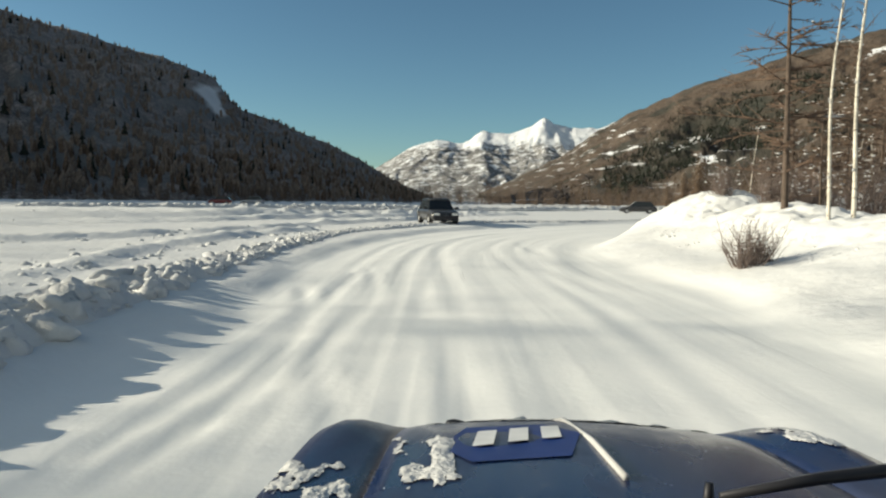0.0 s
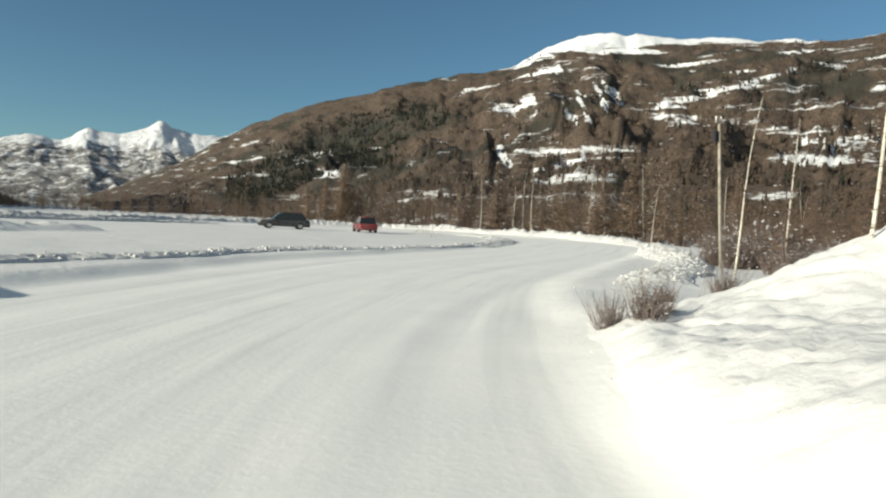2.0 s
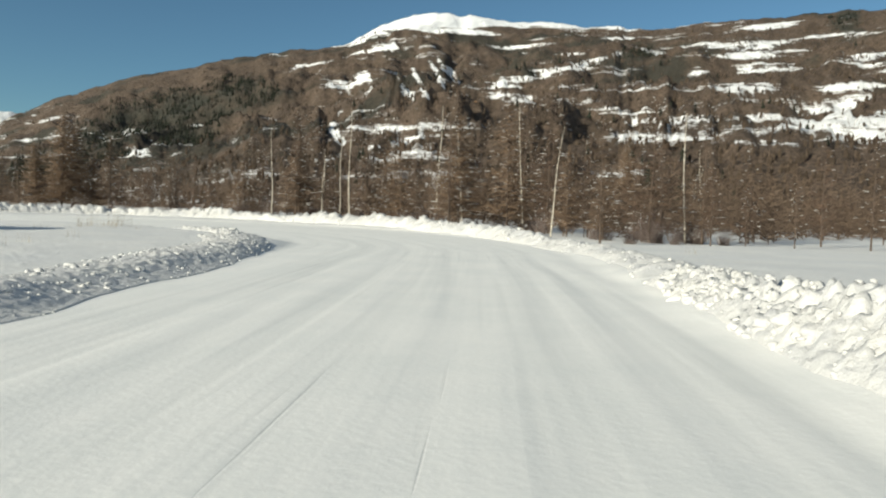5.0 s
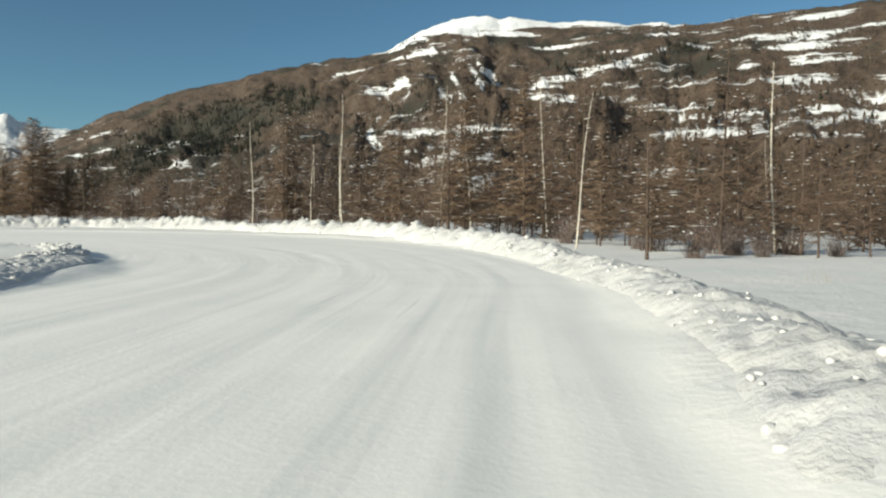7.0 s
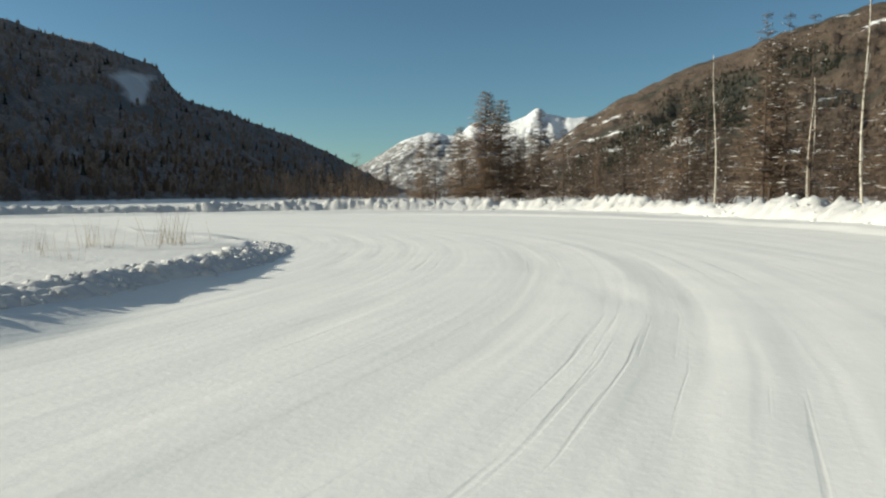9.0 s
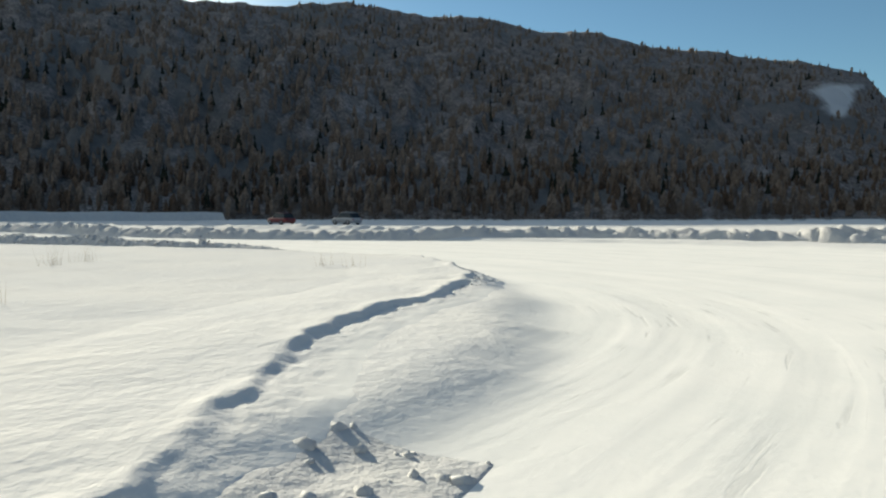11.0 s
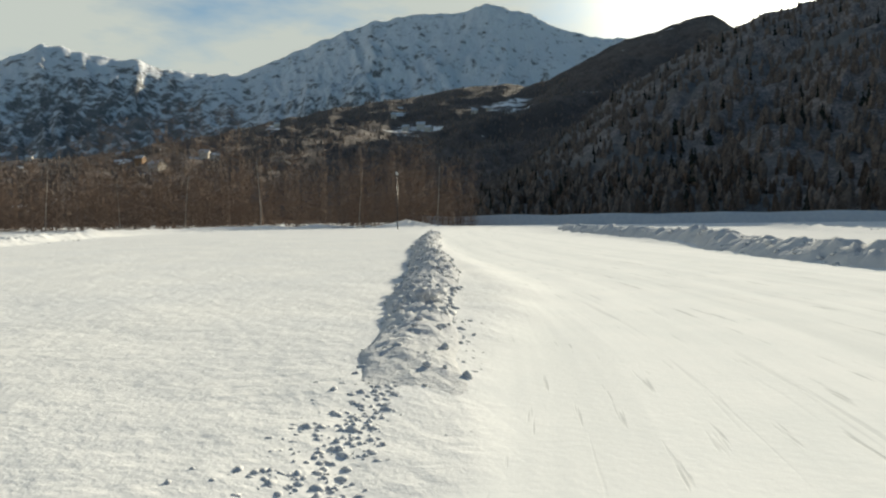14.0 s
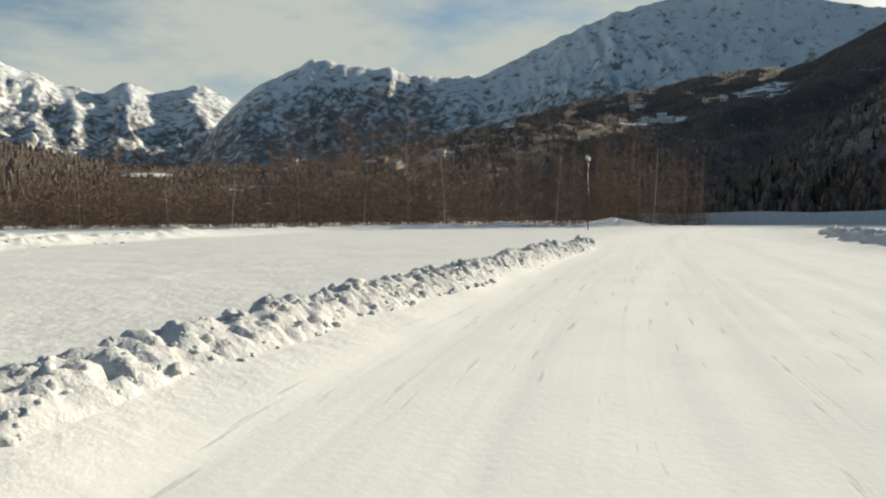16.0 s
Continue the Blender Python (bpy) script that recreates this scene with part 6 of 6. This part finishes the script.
# ---- the rally car whose bonnet starts the shot ----
def rally_car(x, y, yaw):
    M_BLUE = frosted_paint("deep_blue_paint", (0.005, 0.015, 0.06))
    M_STRAP = plain("grey_tape", (0.5, 0.5, 0.5), 0.6)
    c = new("rally_car")
    cx, W = 0.25, 0.65
    us = np.linspace(-1, 1, 41)
    top, vs = [], np.linspace(0, 1, 21)
    for v_ in vs:
        yy = 0.90 + 1.02 * v_
        row = []
        for u in us:
            a = abs(u)
            zz = 0.845 - 0.115 * v_ - 0.068 * (max(0, v_ - 0.45) / 0.52) ** 2
            zz += 0.012 * (1 - (a / 0.62) ** 2) if a < 0.62 else 0
            hump = math.exp(-(((a - 0.78) / 0.11) ** 2)) * math.exp(-(((v_ - 0.66) / 0.3) ** 2))
            zz += 0.03 * hump - 0.012 * math.exp(-(((a - 0.62) / 0.02) ** 2))
            if a > 0.84:
                zz -= 3.0 * (a - 0.84) ** 1.5
            if a > 0.62:
                zz -= 0.10 * max(0, v_ - 0.84) / 0.16
            row.append((cx + u * W * (1.0 - 0.07 * v_ ** 2), yy - 0.12 * a * a * v_, zz))
        top.append(row)
    def panel(name, i0, i1, label):
        b = [r[i0:i1 + 1] for r in top]
        n = len(b[0])
        v = [p for r in b for p in r] + [(p[0], p[1], p[2] - 0.025) for r in b for p in r]
        o = len(b) * n
        f = [(k * n + q, k * n + q + 1, (k + 1) * n + q + 1, (k + 1) * n + q) for k in range(len(b) - 1) for q in range(n - 1)]
        f += [tuple(o + i for i in reversed(t)) for t in f]
        for k in range(len(b) - 1):
            f += [(k * n, (k + 1) * n, o + (k + 1) * n, o + k * n), (k * n + n - 1, o + k * n + n - 1, o + (k + 1) * n + n - 1, (k + 1) * n + n - 1)]
        return link_mesh(name, v, f, M_BLUE, c, label, True)
    panel("fender", 0, 8, "rounded blue front wing with caked snow")
    bon = panel("bonnet", 8, 32, "dark blue bonnet with dusty snow film")
    panel("fender", 32, 40, "rounded blue front wing with caked snow")
    def lie(u, v_, dz):
        k = v_ * 20
        i = min(19, int(k))
        j = (u + 1) * 20
        q = min(39, int(j))
        p = (Vector(top[i][q]) * (1 - (j - q)) + Vector(top[i][q + 1]) * (j - q)) * (1 - (k - i)) + (Vector(top[i + 1][q]) * (1 - (j - q)) + Vector(top[i + 1][q + 1]) * (j - q)) * (k - i)
        return p + Vector((0, 0, dz))
    def decal(name, pts, mat, dz, label, parent):
        """A flat sticker of polygon outline, laid on the bonnet's curve."""
        return link_mesh(name, [lie(u, v_, dz) for u, v_ in pts], [tuple(range(len(pts)))], mat, parent, label)
    M_LOZ = plain("blue_sticker", (0.01, 0.03, 0.15), 0.45)
    M_WHITE = plain("white_sticker", (0.75, 0.75, 0.74), 0.5)
    decal("sticker", [(-0.44, 0.42), (-0.36, 0.62), (-0.08, 0.66), (0.02, 0.54), (-0.06, 0.34), (-0.34, 0.30)], M_LOZ, 0.003, "blue lozenge sticker", bon)
    for k in range(3):
        u0, v0 = -0.34 + 0.11 * k, 0.41 + 0.03 * k
        decal("sticker_bar", [(u0, v0), (u0 + 0.02, v0 + 0.14), (u0 + 0.085, v0 + 0.155), (u0 + 0.065, v0 + 0.015)], M_WHITE, 0.0045, "white slanted bar", bon)
    b = Build()
    b.tube([lie(0.03, 1.0, 0.004), lie(0.03, 0.8, 0.004), lie(0.035, 0.45, 0.004), lie(0.04, 0.2, 0.005)], [0.007] * 4, 6)
    part("tape_strip", b, M_STRAP, bon, "pale strip of tape down the bonnet")
    rs = np.random.RandomState(8)
    def snow_film(name, u0, u1, v0, v1, thr, seed, label, mat=M_SNOW):
        """A thin crust of frozen snow with a ragged outline, lying on the paint."""
        n, m_ = 70, 60
        verts, faces, index = [], [], {}
        U, V = np.meshgrid(np.linspace(u0, u1, n), np.linspace(v0, v1, m_), indexing="ij")
        mask = vnoise(U * 14, V * 9, seed, 4, 0.6)
        edge_ = np.minimum(np.minimum(U - u0, u1 - U) / (u1 - u0), np.minimum(V - v0, v1 - V) / (v1 - v0))
        mask = mask + 0.25 * np.clip(edge_ * 4, 0, 1) - 0.25
        def at(i, j):
            if (i, j) not in index:
                index[(i, j)] = len(verts)
                verts.append(lie(U[i, j], V[i, j], 0.002 + 0.015 * max(0, min(0.2, mask[i, j] - thr))))
            return index[(i, j)]
        for i in range(n - 1):
            for j in range(m_ - 1):
                if mask[i, j] > thr:
                    faces.append((at(i, j), at(i + 1, j), at(i + 1, j + 1), at(i, j + 1)))
        return link_mesh(name, verts, faces, mat, bon, label, True)
    M_SALT = plain("dried_salt", (0.3, 0.305, 0.31), 0.8, 0.0, 0.35, 20.0)
    snow_film("salt_crust", -0.61, 0.61, 0.80, 0.998, 0.27, 9, "dull grey band of dried salt along the front edge", M_SALT)
    snow_film("snow_crust", -0.60, -0.34, 0.14, 0.56, 0.47, 5, "ragged crust of frozen snow")
    snow_film("snow_crust", -0.86, -0.63, 0.10, 0.34, 0.40, 6, "ragged crust of frozen snow")
    snow_film("snow_crust", 0.66, 0.84, 0.40, 0.80, 0.5, 7, "ragged crust of frozen snow")
    for u in (-0.42, -0.12, 0.28, 0.48):
        k = Build()
        k.blob(lie(u, 0.985, 0.004), 0.03, 0.02, 0.012, rs, 0.0, True)
        part("bonnet_pin", k, M_DARK if u < -0.2 else M_GALV, bon, "round bonnet catch")
    b = Build()
    b.tube([(0.36, 0.93, 0.885), (0.5, 0.95, 0.905), (0.66, 1.0, 0.905), (0.86, 1.04, 0.91)], [0.006, 0.009, 0.011, 0.012], 6)
    b.tube([(0.37, 1.0, 0.83), (0.37, 1.0, 0.875)], [0.010, 0.006], 6)
    part("wiper", b, M_DARK, c, "black wiper arm with washer jet")
    # sills, nose, sides, roof
    for s in (-1, 1):
        e = cx + s * W
        v = [(e, 1.7, 0.3), (e, 1.7, 0.60), (e, 0.9, 0.68), (e, -1.9, 0.78), (e, -1.9, 0.28), (e, 0.9, 0.22)]
        v += [(p[0] - s * 0.06, p[1], p[2]) for p in v]
        f = [tuple(range(6)), tuple(reversed(range(6, 12)))] + [(k, (k + 1) % 6, 6 + (k + 1) % 6, 6 + k) for k in range(6)]
        link_mesh("body_side", v, f, M_BLUE, c, "blue lower body side")
        wheel(c, cx + s * (W - 0.08), 1.32, 0.29, 0.19)
        wheel(c, cx + s * (W - 0.08), -1.0, 0.29, 0.19)
        k = Build()
        k.tube([(cx + s * 0.66, -1.6, 0.8), (cx + s * 0.55, -1.2, 1.42)], [0.04, 0.035], 6)
        part("pillar", k, M_BLUE, c)
    box_mesh("front_bumper", (1.24, 0.16, 0.36), M_BLUE, c, (cx, 1.78, 0.42), 0.06)
    box_mesh("tail_panel", (1.3, 0.1, 0.5), M_BLUE, c, (cx, -1.9, 0.55), 0.05)
    box_mesh("roof", (1.16, 1.3, 0.05), M_BLUE, c, (cx, -0.75, 1.46), 0.02)
    box_mesh("cowl", (1.2, 0.2, 0.05), M_DARK, c, (cx, 0.82, 0.80), 0.015)
    for s in (-1, 1):
        k = Build()
        k.tube([(cx + s * 0.66, 0.75, 0.82), (cx + s * 0.56, -0.12, 1.44)], [0.035, 0.03], 6)
        part("pillar", k, M_BLUE, c)
    c.matrix_basis = pose(x, y, 0.02, 0, 0, yaw)
    return tagged(c, "dark blue rally car with snowy bonnet on the ice", "car")


rally_car(0.0, 0.0, -1.3)
